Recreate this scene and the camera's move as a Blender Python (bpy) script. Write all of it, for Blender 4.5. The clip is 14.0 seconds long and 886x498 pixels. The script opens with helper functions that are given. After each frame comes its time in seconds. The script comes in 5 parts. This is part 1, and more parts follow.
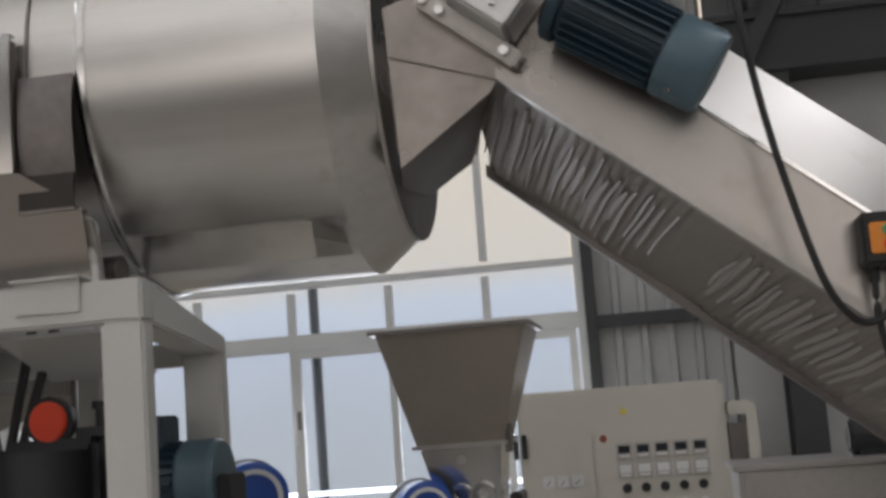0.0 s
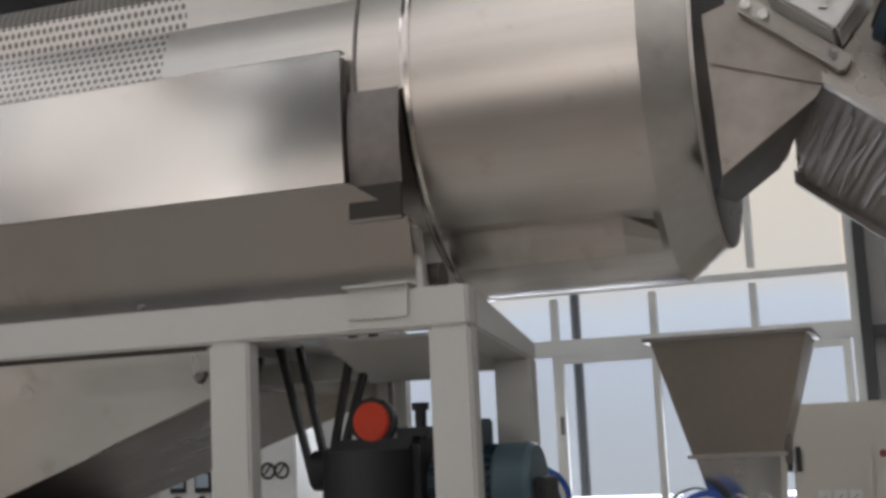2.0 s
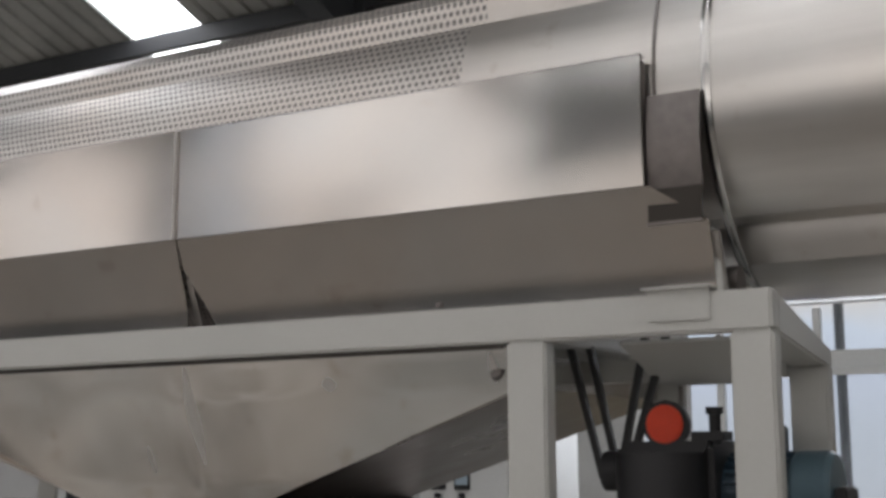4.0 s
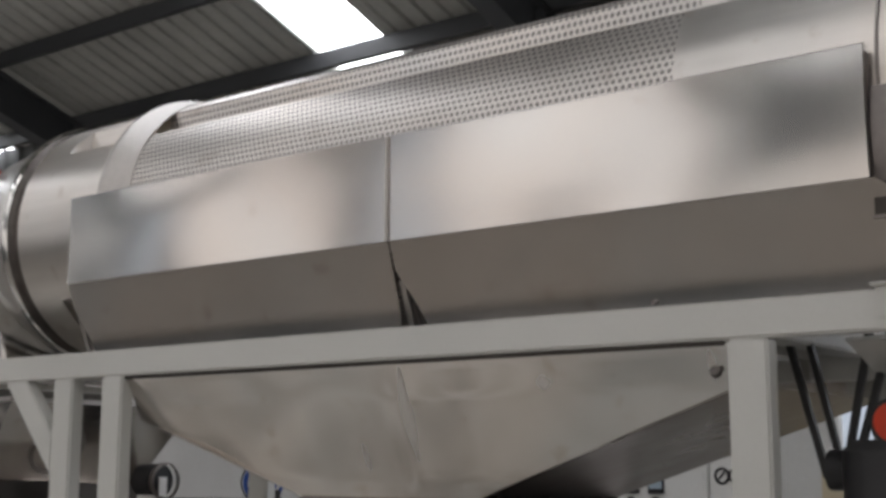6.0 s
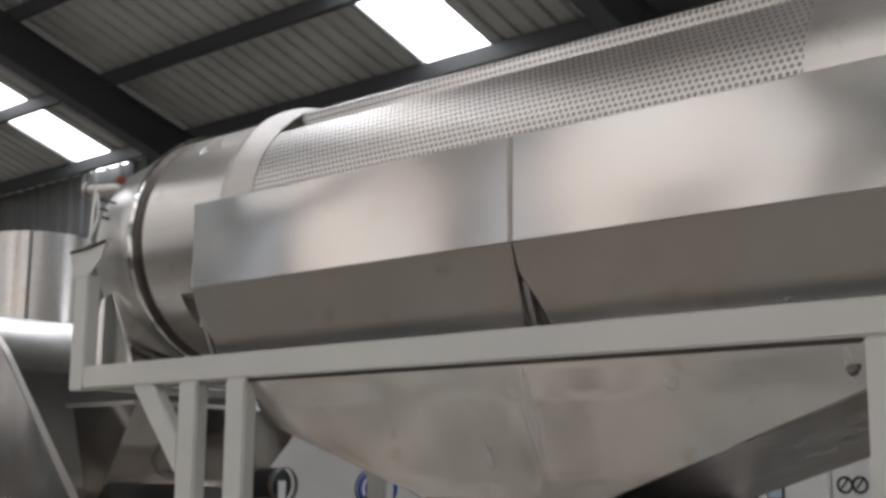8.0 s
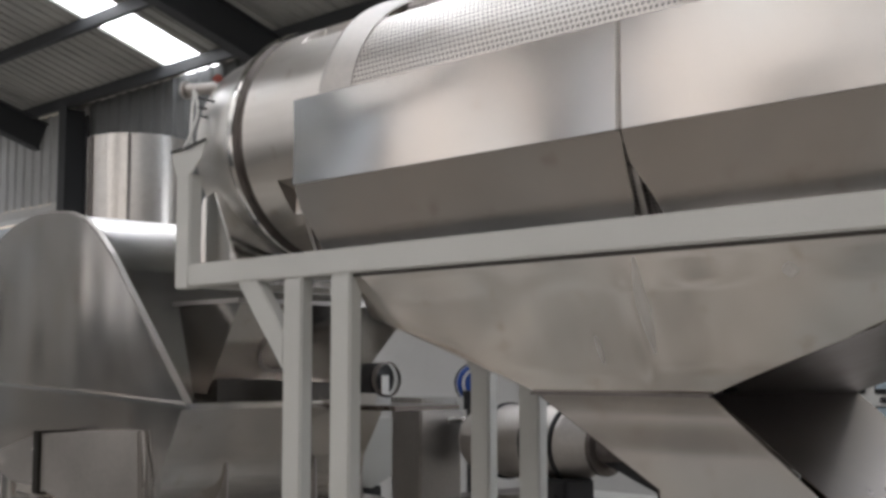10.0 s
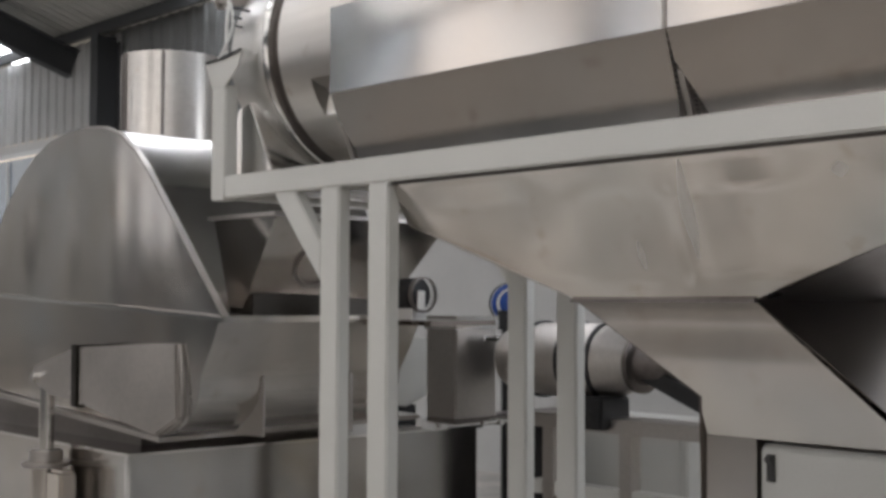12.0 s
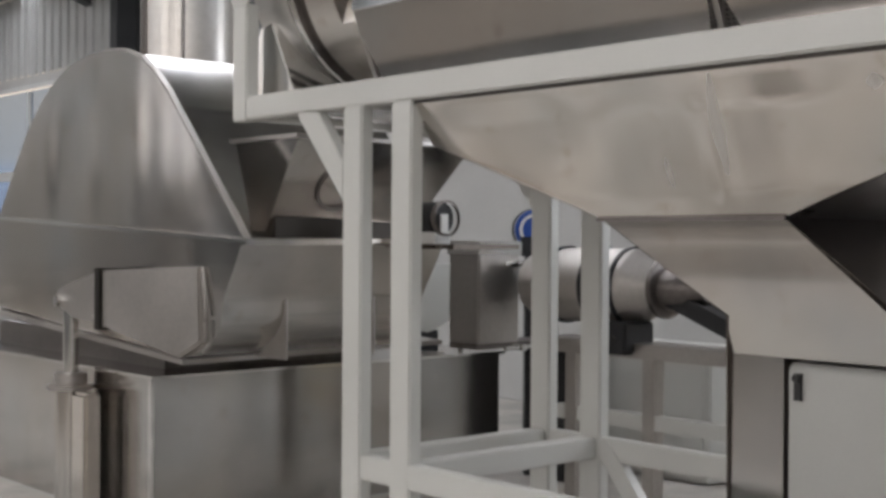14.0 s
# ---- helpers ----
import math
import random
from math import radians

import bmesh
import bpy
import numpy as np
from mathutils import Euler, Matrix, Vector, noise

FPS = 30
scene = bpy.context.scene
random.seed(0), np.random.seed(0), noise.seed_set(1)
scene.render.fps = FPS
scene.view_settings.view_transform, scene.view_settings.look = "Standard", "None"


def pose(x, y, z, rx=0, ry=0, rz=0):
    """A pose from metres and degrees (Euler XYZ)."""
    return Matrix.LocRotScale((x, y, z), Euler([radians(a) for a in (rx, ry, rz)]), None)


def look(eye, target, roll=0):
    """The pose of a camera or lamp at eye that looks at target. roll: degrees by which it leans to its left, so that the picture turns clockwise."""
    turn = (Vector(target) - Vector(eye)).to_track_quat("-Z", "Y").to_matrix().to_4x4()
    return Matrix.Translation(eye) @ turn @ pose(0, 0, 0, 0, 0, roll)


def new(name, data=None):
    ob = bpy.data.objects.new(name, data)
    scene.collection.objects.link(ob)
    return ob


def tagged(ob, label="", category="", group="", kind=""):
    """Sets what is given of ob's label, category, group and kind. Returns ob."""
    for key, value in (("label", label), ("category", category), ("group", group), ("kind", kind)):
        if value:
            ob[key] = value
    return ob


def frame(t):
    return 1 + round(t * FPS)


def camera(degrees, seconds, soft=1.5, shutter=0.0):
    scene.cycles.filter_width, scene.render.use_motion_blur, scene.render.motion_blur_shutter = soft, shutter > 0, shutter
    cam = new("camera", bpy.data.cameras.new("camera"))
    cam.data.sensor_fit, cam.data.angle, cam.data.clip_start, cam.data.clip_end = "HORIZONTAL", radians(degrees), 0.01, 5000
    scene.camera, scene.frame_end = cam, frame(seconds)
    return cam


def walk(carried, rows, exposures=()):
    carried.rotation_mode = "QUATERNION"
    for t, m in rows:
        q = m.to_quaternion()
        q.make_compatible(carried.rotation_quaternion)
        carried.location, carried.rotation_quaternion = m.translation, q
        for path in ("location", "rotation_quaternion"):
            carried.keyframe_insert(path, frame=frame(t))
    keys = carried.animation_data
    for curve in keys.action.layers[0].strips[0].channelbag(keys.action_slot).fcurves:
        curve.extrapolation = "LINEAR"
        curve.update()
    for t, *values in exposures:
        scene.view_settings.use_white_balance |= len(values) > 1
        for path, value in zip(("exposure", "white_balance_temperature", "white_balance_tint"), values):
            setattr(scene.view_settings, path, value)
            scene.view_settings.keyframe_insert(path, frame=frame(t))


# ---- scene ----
cam = camera(38.36, 14.0, soft=3.4)
# seconds, x, y, z, yaw, pitch, roll
ROWS = [
    (0.0, 0.215, 0.05, 1.528, 9.02, 7.74, -4.29),
    (0.5, 0.152, 0.027, 1.536, 10.77, 7.84, -4.13),
    (1.0, 0.083, 0.005, 1.544, 13.76, 8.03, -3.81),
    (1.5, 0.045, -0.015, 1.545, 16.52, 8.28, -3.06),
    (2.0, 0.012, -0.032, 1.544, 19.45, 8.58, -2.69),
    (2.5, -0.025, -0.053, 1.547, 22.3, 8.75, -2.23),
    (3.0, -0.066, -0.083, 1.549, 25.74, 8.84, -1.52),
    (5.5, -0.195, -0.213, 1.501, 34.84, 9.47, 0.28),
    (6.0, -0.222, -0.234, 1.502, 37.58, 9.45, 0.14),
    (6.5, -0.252, -0.253, 1.517, 38.99, 9.39, 0.09),
    (7.0, -0.269, -0.265, 1.497, 40.2, 9.67, 0.03),
    (7.5, -0.278, -0.262, 1.485, 41.09, 9.82, 0.16),
    (8.0, -0.287, -0.267, 1.463, 42.18, 10.0, 0.52),
    (8.5, -0.316, -0.268, 1.462, 43.18, 8.93, 0.42),
    (9.0, -0.343, -0.267, 1.473, 44.43, 7.4, 0.17),
    (11.5, -0.424, -0.266, 1.367, 47.22, 3.53, 0.13),
    (12.0, -0.443, -0.253, 1.349, 47.4, 2.51, 0.27),
    (12.5, -0.456, -0.244, 1.339, 47.63, 1.63, 0.19),
    (13.0, -0.466, -0.245, 1.32, 47.89, 0.88, 0.18),
    (13.5, -0.471, -0.247, 1.308, 48.11, 0.06, 0.35),
    (14.0, -0.486, -0.228, 1.294, 48.33, -0.44, 0.41),
]
walk(cam, [(t, pose(x, y, z, 90 + p, 0, yw) @ pose(0, 0, 0, 0, 0, r)) for t, x, y, z, yw, p, r in ROWS],
     [(t, s, 6500, 14.5) for t, s in ((0, 0.27), (1, 0.33), (3, 0.30), (5.5, 0.32), (9, 0.46), (11.5, 0.64), (14, 0.92))])

# ---- world and light ----
world = bpy.data.worlds.new("sky")
scene.world = world
world.use_nodes = True
wn = world.node_tree.nodes
sky = wn.new("ShaderNodeTexSky")
sky.sky_type, sky.sun_disc = "NISHITA", False
sky.sun_elevation, sky.sun_rotation = radians(48), radians(200)
world.node_tree.links.new(sky.outputs[0], wn["Background"].inputs[0])
wn["Background"].inputs[1].default_value = 0.12
SKYLIGHT, FRONT_FILL, WINDOW, FRONT = 4.7, 52.0, 50.0, 0.51


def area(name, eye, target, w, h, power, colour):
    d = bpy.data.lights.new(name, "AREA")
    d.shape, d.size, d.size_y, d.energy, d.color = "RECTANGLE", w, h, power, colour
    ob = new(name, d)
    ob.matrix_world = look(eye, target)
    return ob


# an unseen lamp added before the front wall as fill, and daylight through the rear windows
area("front_window_light", (-3.0, -6.85, 2.75), (-3.0, 0, 2.75), 13.0, 2.5, FRONT_FILL, (1.0, 0.95, 0.88))
area("rear_window_light", (-1.55, 8.33, 2.3), (-1.55, 0, 1.6), 2.5, 2.4, WINDOW, (0.86, 0.93, 1.0))


# ---- materials ----
def material(name, base, rough=0.5, metal=0.0, grain=(), bump=0.0, bump_scale=60.0, rough_var=0.1, colour_var=0.12, coat=0.0, rnd=0.0, share=0.3, warm=(), wave=0.0):
    """Base colour and roughness varied at two scales in object space; grain: stretch along the axes for brushed sheet."""
    m = bpy.data.materials.new(name)
    m.use_nodes = True
    nt = m.node_tree
    n, ln = nt.nodes, nt.links
    b = n["Principled BSDF"]
    tc = n.new("ShaderNodeTexCoord")
    mp = n.new("ShaderNodeMapping")
    mp.inputs["Scale"].default_value = grain or (1, 1, 1)
    ln.new(tc.outputs["Object"], mp.inputs[0])
    big = n.new("ShaderNodeTexNoise")
    big.inputs["Scale"].default_value, big.inputs["Detail"].default_value = 1.7, 4.0
    fine = n.new("ShaderNodeTexNoise")
    fine.inputs["Scale"].default_value, fine.inputs["Detail"].default_value = bump_scale, 3.0
    ln.new(tc.outputs["Object"], big.inputs["Vector"])
    ln.new(mp.outputs[0], fine.inputs["Vector"])
    mix = n.new("ShaderNodeMix")
    mix.data_type = "FLOAT"
    mix.inputs[0].default_value = share
    ln.new(big.outputs[0], mix.inputs[2])
    ln.new(fine.outputs[0], mix.inputs[3])
    ramp = n.new("ShaderNodeMapRange")
    ramp.inputs[1].default_value, ramp.inputs[2].default_value = 0.3, 0.7
    ramp.inputs[3].default_value, ramp.inputs[4].default_value = 1 - colour_var, 1 + colour_var * 0.6
    ln.new(mix.outputs[0], ramp.inputs[0])
    hsv = n.new("ShaderNodeHueSaturation")
    hsv.inputs["Color"].default_value = (*base, 1)
    ln.new(ramp.outputs[0], hsv.inputs["Value"])
    if warm:
        # broad patches of a warmer tint
        tn = n.new("ShaderNodeTexNoise")
        tn.inputs["Scale"].default_value, tn.inputs["Detail"].default_value = 1.1, 2.0
        ln.new(tc.outputs["Object"], tn.inputs["Vector"])
        tr = n.new("ShaderNodeMapRange")
        tr.inputs[1].default_value, tr.inputs[2].default_value = 0.36, 0.64
        ln.new(tn.outputs[0], tr.inputs[0])
        tm = n.new("ShaderNodeMix")
        tm.data_type = "RGBA"
        tm.inputs[6].default_value, tm.inputs[7].default_value = (*base, 1), (*warm, 1)
        ln.new(tr.outputs[0], tm.inputs[0])
        # sparse brown smears and finger marks
        sn = n.new("ShaderNodeTexNoise")
        sn.inputs["Scale"].default_value, sn.inputs["Detail"].default_value = 9.0, 3.0
        ln.new(tc.outputs["Object"], sn.inputs["Vector"])
        sr = n.new("ShaderNodeMapRange")
        sr.inputs[1].default_value, sr.inputs[2].default_value, sr.inputs[4].default_value = 0.63, 0.76, 0.36
        ln.new(sn.outputs[0], sr.inputs[0])
        sm = n.new("ShaderNodeMix")
        sm.data_type = "RGBA"
        sm.inputs[7].default_value = (0.40, 0.33, 0.27, 1)
        ln.new(sr.outputs[0], sm.inputs[0])
        ln.new(tm.outputs[2], sm.inputs[6])
        ln.new(sm.outputs[2], hsv.inputs["Color"])
    last = hsv.outputs[0]
    if rnd:
        oi = n.new("ShaderNodeObjectInfo")
        rr = n.new("ShaderNodeMapRange")
        rr.inputs[3].default_value, rr.inputs[4].default_value = 1 - rnd, 1 + rnd
        ln.new(oi.outputs["Random"], rr.inputs[0])
        h2 = n.new("ShaderNodeHueSaturation")
        ln.new(last, h2.inputs["Color"])
        ln.new(rr.outputs[0], h2.inputs["Value"])
        last = h2.outputs[0]
    ln.new(last, b.inputs["Base Color"])
    rg = n.new("ShaderNodeMapRange")
    rg.inputs[1].default_value, rg.inputs[2].default_value = 0.3, 0.7
    rg.inputs[3].default_value, rg.inputs[4].default_value = max(rough - rough_var, 0.03), min(rough + rough_var, 1)
    ln.new(mix.outputs[0], rg.inputs[0])
    ln.new(rg.outputs[0], b.inputs["Roughness"])
    b.inputs["Metallic"].default_value = metal
    if coat:
        b.inputs["Coat Weight"].default_value = coat
    if wave:
        # slow buckling of thin sheet
        wn_ = n.new("ShaderNodeTexNoise")
        wn_.inputs["Scale"].default_value, wn_.inputs["Detail"].default_value = 1.7, 0.0
        ln.new(tc.outputs["Object"], wn_.inputs["Vector"])
        wb = n.new("ShaderNodeBump")
        wb.inputs["Strength"].default_value, wb.inputs["Distance"].default_value = 1.0, wave
        ln.new(wn_.outputs[0], wb.inputs["Height"])
        ln.new(wb.outputs[0], b.inputs["Normal"])
    if bump:
        bp = n.new("ShaderNodeBump")
        bp.inputs["Strength"].default_value, bp.inputs["Distance"].default_value = bump, 0.002
        ln.new(fine.outputs[0], bp.inputs["Height"])
        ln.new(bp.outputs[0], b.inputs["Normal"])
    return m


def glow(name, colour, strength):
    m = bpy.data.materials.new(name)
    m.use_nodes = True
    b = m.node_tree.nodes["Principled BSDF"]
    b.inputs["Base Color"].default_value = (*colour, 1)
    b.inputs["Emission Color"].default_value = (*colour, 1)
    b.inputs["Emission Strength"].default_value = strength
    return m


STEEL = material("stainless_sheet", (0.635, 0.63, 0.615), 0.16, 1.0, (1, 1, 1), 0.0, 5, 0.04, 0.09, share=0.25, warm=(0.67, 0.62, 0.575), wave=0.006)
STEEL_ROLL = material("rolled_stainless_drum", (0.65, 0.635, 0.61), 0.31, 1.0, (0.4, 6, 6), 0.0, 5, 0.03, 0.14, share=0.35, warm=(0.67, 0.62, 0.57))
STEEL_TANK = material("dark_brushed_stainless", (0.53, 0.525, 0.52), 0.18, 1.0, (1, 1, 1), 0.0, 4, 0.05, 0.18, share=0.3, warm=(0.58, 0.54, 0.50), wave=0.006)
STEEL_COVER = material("matt_conveyor_sheet", (0.46, 0.44, 0.415), 0.3, 1.0, (1, 1, 1), 0.0, 6, 0.05, 0.1, share=0.3, warm=(0.48, 0.44, 0.40))
STEEL_MOTTLED = material("mottled_stained_steel", (0.31, 0.28, 0.255), 0.34, 1.0, (1, 1, 1), 0.0, 11, 0.1, 0.4, share=0.55)
STEEL_DULL = material("dull_stainless", (0.48, 0.455, 0.43), 0.42, 1.0, (1, 1, 1), 0.0, 40, 0.08, 0.2)
# pale rough steel for bright reflections on the hopper's crease and dents
STEEL_GLINT = material("pale_glint_steel", (0.70, 0.68, 0.65), 0.5, 1.0, (1, 1, 1), 0.1, 60, 0.06, 0.1)
FOLD_SHEEN = material("pale_fold_sheen", (0.40, 0.37, 0.335), 0.45, 0.0, (1, 1, 1), 0.05, 30, 0.1, 0.2)
# darker copy of the stainless; the side plates' shade is in its colour
STEEL_DARKENED = material("darkened_stainless", (0.15, 0.13, 0.115), 0.32, 1.0, (1, 1, 1), 0.0, 7, 0.1, 0.35, share=0.4)
# near-black steel that gives the shade under rail and guard as colour
SHADOW_STEEL = material("shade_black_steel", (0.055, 0.05, 0.045), 0.4, 1.0, (1, 1, 1), 0.0, 8, 0.05, 0.25)
# dirty steel; also gives the shade at the drum neck and guard edge
STEEL_DARK = material("dirty_shaded_steel", (0.22, 0.2, 0.19), 0.4, 1.0, (1, 1, 1), 0.15, 30, 0.12, 0.4)
CHROME = material("polished_steel", (0.75, 0.74, 0.72), 0.12, 1.0, rough_var=0.05)
PAINT = material("pale_grey_frame_paint", (0.56, 0.56, 0.53), 0.42, 0.0, (1, 1, 1), 0.05, 90, 0.08, 0.06, coat=0.15)
CABINET = material("cream_cabinet_paint", (0.60, 0.57, 0.50), 0.5, 0.0, (1, 1, 1), 0.04, 120, 0.06, 0.06)
MOTOR = material("blue_grey_motor_paint", (0.028, 0.055, 0.08), 0.42, 0.1, (1, 1, 1), 0.15, 60, 0.1, 0.25)
BLUE = material("bright_blue_paint", (0.02, 0.08, 0.36), 0.35, 0.0, (1, 1, 1), 0.05, 60)
BLACK = material("black_rubber", (0.018, 0.018, 0.018), 0.55, 0.0, (1, 1, 1), 0.1, 50)
IRON = material("black_cast_iron", (0.03, 0.03, 0.032), 0.5, 0.3, (1, 1, 1), 0.2, 50)
RED = material("red_plastic", (0.80, 0.055, 0.01), 0.5, 0.0)
RUST_RED = material("faded_red_plastic", (0.30, 0.07, 0.05), 0.6, 0.0)
ORANGE = material("orange_plastic", (0.8, 0.28, 0.03), 0.4, 0.0)
GREEN = material("green_plastic", (0.05, 0.35, 0.18), 0.4, 0.0)
YELLOW = material("yellow_label", (0.75, 0.6, 0.05), 0.5, 0.0)
WHITE = material("white_plastic", (0.75, 0.75, 0.73), 0.4, 0.0)
PALE_LCD = material("pale_blue_display", (0.42, 0.52, 0.60), 0.2, 0.0)
BROWN_STEEL = material("dark_brown_steel", (0.11, 0.095, 0.08), 0.6, 0.2, (1, 1, 1), 0.1, 25, 0.1, 0.35)
GREY_PAINT = material("light_grey_cabinet_paint", (0.40, 0.40, 0.38), 0.45, 0.0, (1, 1, 1), 0.05, 90, 0.08, 0.08)
LCD = material("dark_display_glass", (0.02, 0.025, 0.03), 0.12, 0.0)
BOUNCE = material("pale_bounce_floor", (0.47, 0.445, 0.41), 0.6, 0.0, (1, 1, 1), 0.3, 25, 0.15, 0.5, share=0.15)
FLOOR = material("worn_concrete", (0.225, 0.205, 0.18), 0.6, 0.0, (1, 1, 1), 0.3, 25, 0.15, 0.3)
WALL = material("plastered_wall", (0.52, 0.52, 0.51), 0.8, 0.0, (1, 1, 1), 0.2, 30, 0.05, 0.1)
CLAD = material("grey_steel_cladding", (0.44, 0.445, 0.44), 0.5, 0.0, (1, 1, 1), 0.05, 20, 0.1, 0.12)
ROOF = material("dusty_roof_sheet", (0.44, 0.44, 0.41), 0.65, 0.0, (1, 1, 1), 0.1, 20, 0.1, 0.2)
GIRDER = material("dark_grey_girder_paint", (0.045, 0.047, 0.05), 0.55, 0.0, (1, 1, 1), 0.1, 20, 0.1, 0.2)
DARKCLAD = material("dark_grey_cladding", (0.16, 0.165, 0.165), 0.6, 0.0, (1, 1, 1), 0.05, 20, 0.1, 0.15)
WINFRAME = material("white_window_frame", (0.66, 0.67, 0.66), 0.45, 0.0)
FILM = material("crinkled_plastic_film", (0.30, 0.27, 0.24), 0.5, 0.3, (1, 1, 1), 0.03, 40, 0.08, 0.25)
FUNNEL = material("brownish_dull_steel", (0.36, 0.315, 0.27), 0.42, 0.8, (1, 1, 1), 0.02, 40, 0.08, 0.12)
BEIGE = material("beige_plastic", (0.5, 0.43, 0.3), 0.6, 0.0)
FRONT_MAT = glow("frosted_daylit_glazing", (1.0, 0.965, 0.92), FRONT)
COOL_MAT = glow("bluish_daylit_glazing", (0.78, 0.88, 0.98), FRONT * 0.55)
DIM_SKYLIGHT_MAT = glow("dim_glowing_sheet", (0.97, 0.97, 0.95), 1.55)
SKYLIGHT_MAT = glow("translucent_skylight_sheet", (0.93, 0.97, 1.0), SKYLIGHT)


GROUND = -0.25  # floor level


# ---- mesh helpers ----
def box(bm, x0, x1, y0, y1, z0, z1):
    r = bmesh.ops.create_cube(bm, size=1)
    bmesh.ops.scale(bm, vec=(abs(x1 - x0), abs(y1 - y0), abs(z1 - z0)), verts=r["verts"])
    bmesh.ops.translate(bm, vec=((x0 + x1) / 2, (y0 + y1) / 2, (z0 + z1) / 2), verts=r["verts"])
    return r["verts"]


def bar(bm, a, b, w, h, up=(0, 0, 1)):
    """A rectangular bar from a to b, w wide and h high."""
    a, b = Vector(a), Vector(b)
    d = (b - a).normalized()
    s = d.cross(Vector(up)).normalized()
    u = s.cross(d)
    loops = []
    for p in (a, b):
        loops.append([bm.verts.new(p + s * (i * w / 2) + u * (j * h / 2)) for i, j in ((-1, -1), (1, -1), (1, 1), (-1, 1))])
    A, B = loops
    bm.faces.new(A[::-1])
    bm.faces.new(B)
    for i in range(4):
        bm.faces.new((A[i], A[(i + 1) % 4], B[(i + 1) % 4], B[i]))


def prism(bm, prof, axis, a0, a1):
    """A polygon in the other two axes (in the order x, y, z), drawn out along axis from a0 to a1."""
    def at(p, a):
        return {"x": (a, p[0], p[1]), "y": (p[0], a, p[1]), "z": (p[0], p[1], a)}[axis]
    A = [bm.verts.new(at(p, a0)) for p in prof]
    B = [bm.verts.new(at(p, a1)) for p in prof]
    k = len(prof)
    bm.faces.new(A)
    bm.faces.new(B[::-1])
    for i in range(k):
        bm.faces.new((A[i], B[i], B[(i + 1) % k], A[(i + 1) % k]))


def cyl(bm, a, b, r, seg=24, r2=None, caps=True):
    a, b = Vector(a), Vector(b)
    q = (b - a).to_track_quat("Z", "Y")
    rings = []
    for p, rr in ((a, r), (b, r if r2 is None else r2)):
        rings.append([bm.verts.new(p + q @ Vector((rr * math.cos(2 * math.pi * i / seg), rr * math.sin(2 * math.pi * i / seg), 0))) for i in range(seg)])
    A, B = rings
    for i in range(seg):
        bm.faces.new((A[i], A[(i + 1) % seg], B[(i + 1) % seg], B[i]))
    if caps:
        bm.faces.new(A[::-1])
        bm.faces.new(B)


def lathe(bm, prof, seg=64, origin=(0, 0, 0), closed=False):
    """Turns (x, radius) pairs about the x axis through origin."""
    o = Vector(origin)
    rings = [[bm.verts.new(o + Vector((x, -r * math.cos(2 * math.pi * i / seg), r * math.sin(2 * math.pi * i / seg)))) for i in range(seg)] for x, r in prof]
    pairs = list(zip(rings, rings[1:])) + ([(rings[-1], rings[0])] if closed else [])
    for A, B in pairs:
        for i in range(seg):
            bm.faces.new((A[i], A[(i + 1) % seg], B[(i + 1) % seg], B[i]))


def loft(bm, loops, cap=False):
    rings = [[bm.verts.new(p) for p in lp] for lp in loops]
    k = len(rings[0])
    for A, B in zip(rings, rings[1:]):
        for i in range(k):
            bm.faces.new((A[i], A[(i + 1) % k], B[(i + 1) % k], B[i]))
    if cap:
        bm.faces.new(rings[0][::-1])
        bm.faces.new(rings[-1])


def pipe(bm, pts, r, seg=10):
    """A round hose along a smooth line through pts."""
    P = [Vector(p) for p in pts]
    line = []
    for i in range(len(P) - 1):
        p0, p1, p2, p3 = P[max(i - 1, 0)], P[i], P[i + 1], P[min(i + 2, len(P) - 1)]
        for s in range(6):
            t = s / 6
            line.append(0.5 * (2 * p1 + (p2 - p0) * t + (2 * p0 - 5 * p1 + 4 * p2 - p3) * t * t + (3 * p1 - p0 - 3 * p2 + p3) * t ** 3))
    line.append(P[-1])
    rings = []
    for i, p in enumerate(line):
        d = (line[min(i + 1, len(line) - 1)] - line[max(i - 1, 0)]).normalized()
        q = d.to_track_quat("Z", "Y")
        rings.append([p + q @ Vector((r * math.cos(2 * math.pi * k / seg), r * math.sin(2 * math.pi * k / seg), 0)) for k in range(seg)])
    loft(bm, rings, cap=True)


def done(name, bm, mat, bevel=0.0, smooth=30.0, thick=0.0):
    bmesh.ops.recalc_face_normals(bm, faces=bm.faces)
    if bevel:
        ed = [e for e in bm.edges if len(e.link_faces) == 2 and e.calc_face_angle(0) > 0.6]
        bmesh.ops.bevel(bm, geom=ed, offset=bevel, segments=2, affect="EDGES", clamp_overlap=True)
    for f in bm.faces:
        f.smooth = True
    for e in bm.edges:
        e.smooth = len(e.link_faces) == 2 and e.calc_face_angle(0) < radians(smooth)
    me = bpy.data.meshes.new(name)
    bm.to_mesh(me)
    bm.free()
    me.materials.append(mat)
    ob = new(name, me)
    if thick:
        md = ob.modifiers.new("sheet", "SOLIDIFY")
        md.thickness, md.offset = thick, 0.0
    return ob


def part(name, bm, mat, parent, label="", **kw):
    ob = done(name, bm, mat, **kw)
    ob.parent = parent
    return tagged(ob, label)


def thing(name, label, category, at=(0, 0, 0), group=""):
    ob = new(name)
    ob.location = at
    ob.empty_display_size = 0.1
    return tagged(ob, label, category, group)


def setting(name, bm, mat, label, **kw):
    return tagged(done(name, bm, mat, **kw), label, "structure", kind="structure")


def B():
    return bmesh.new()


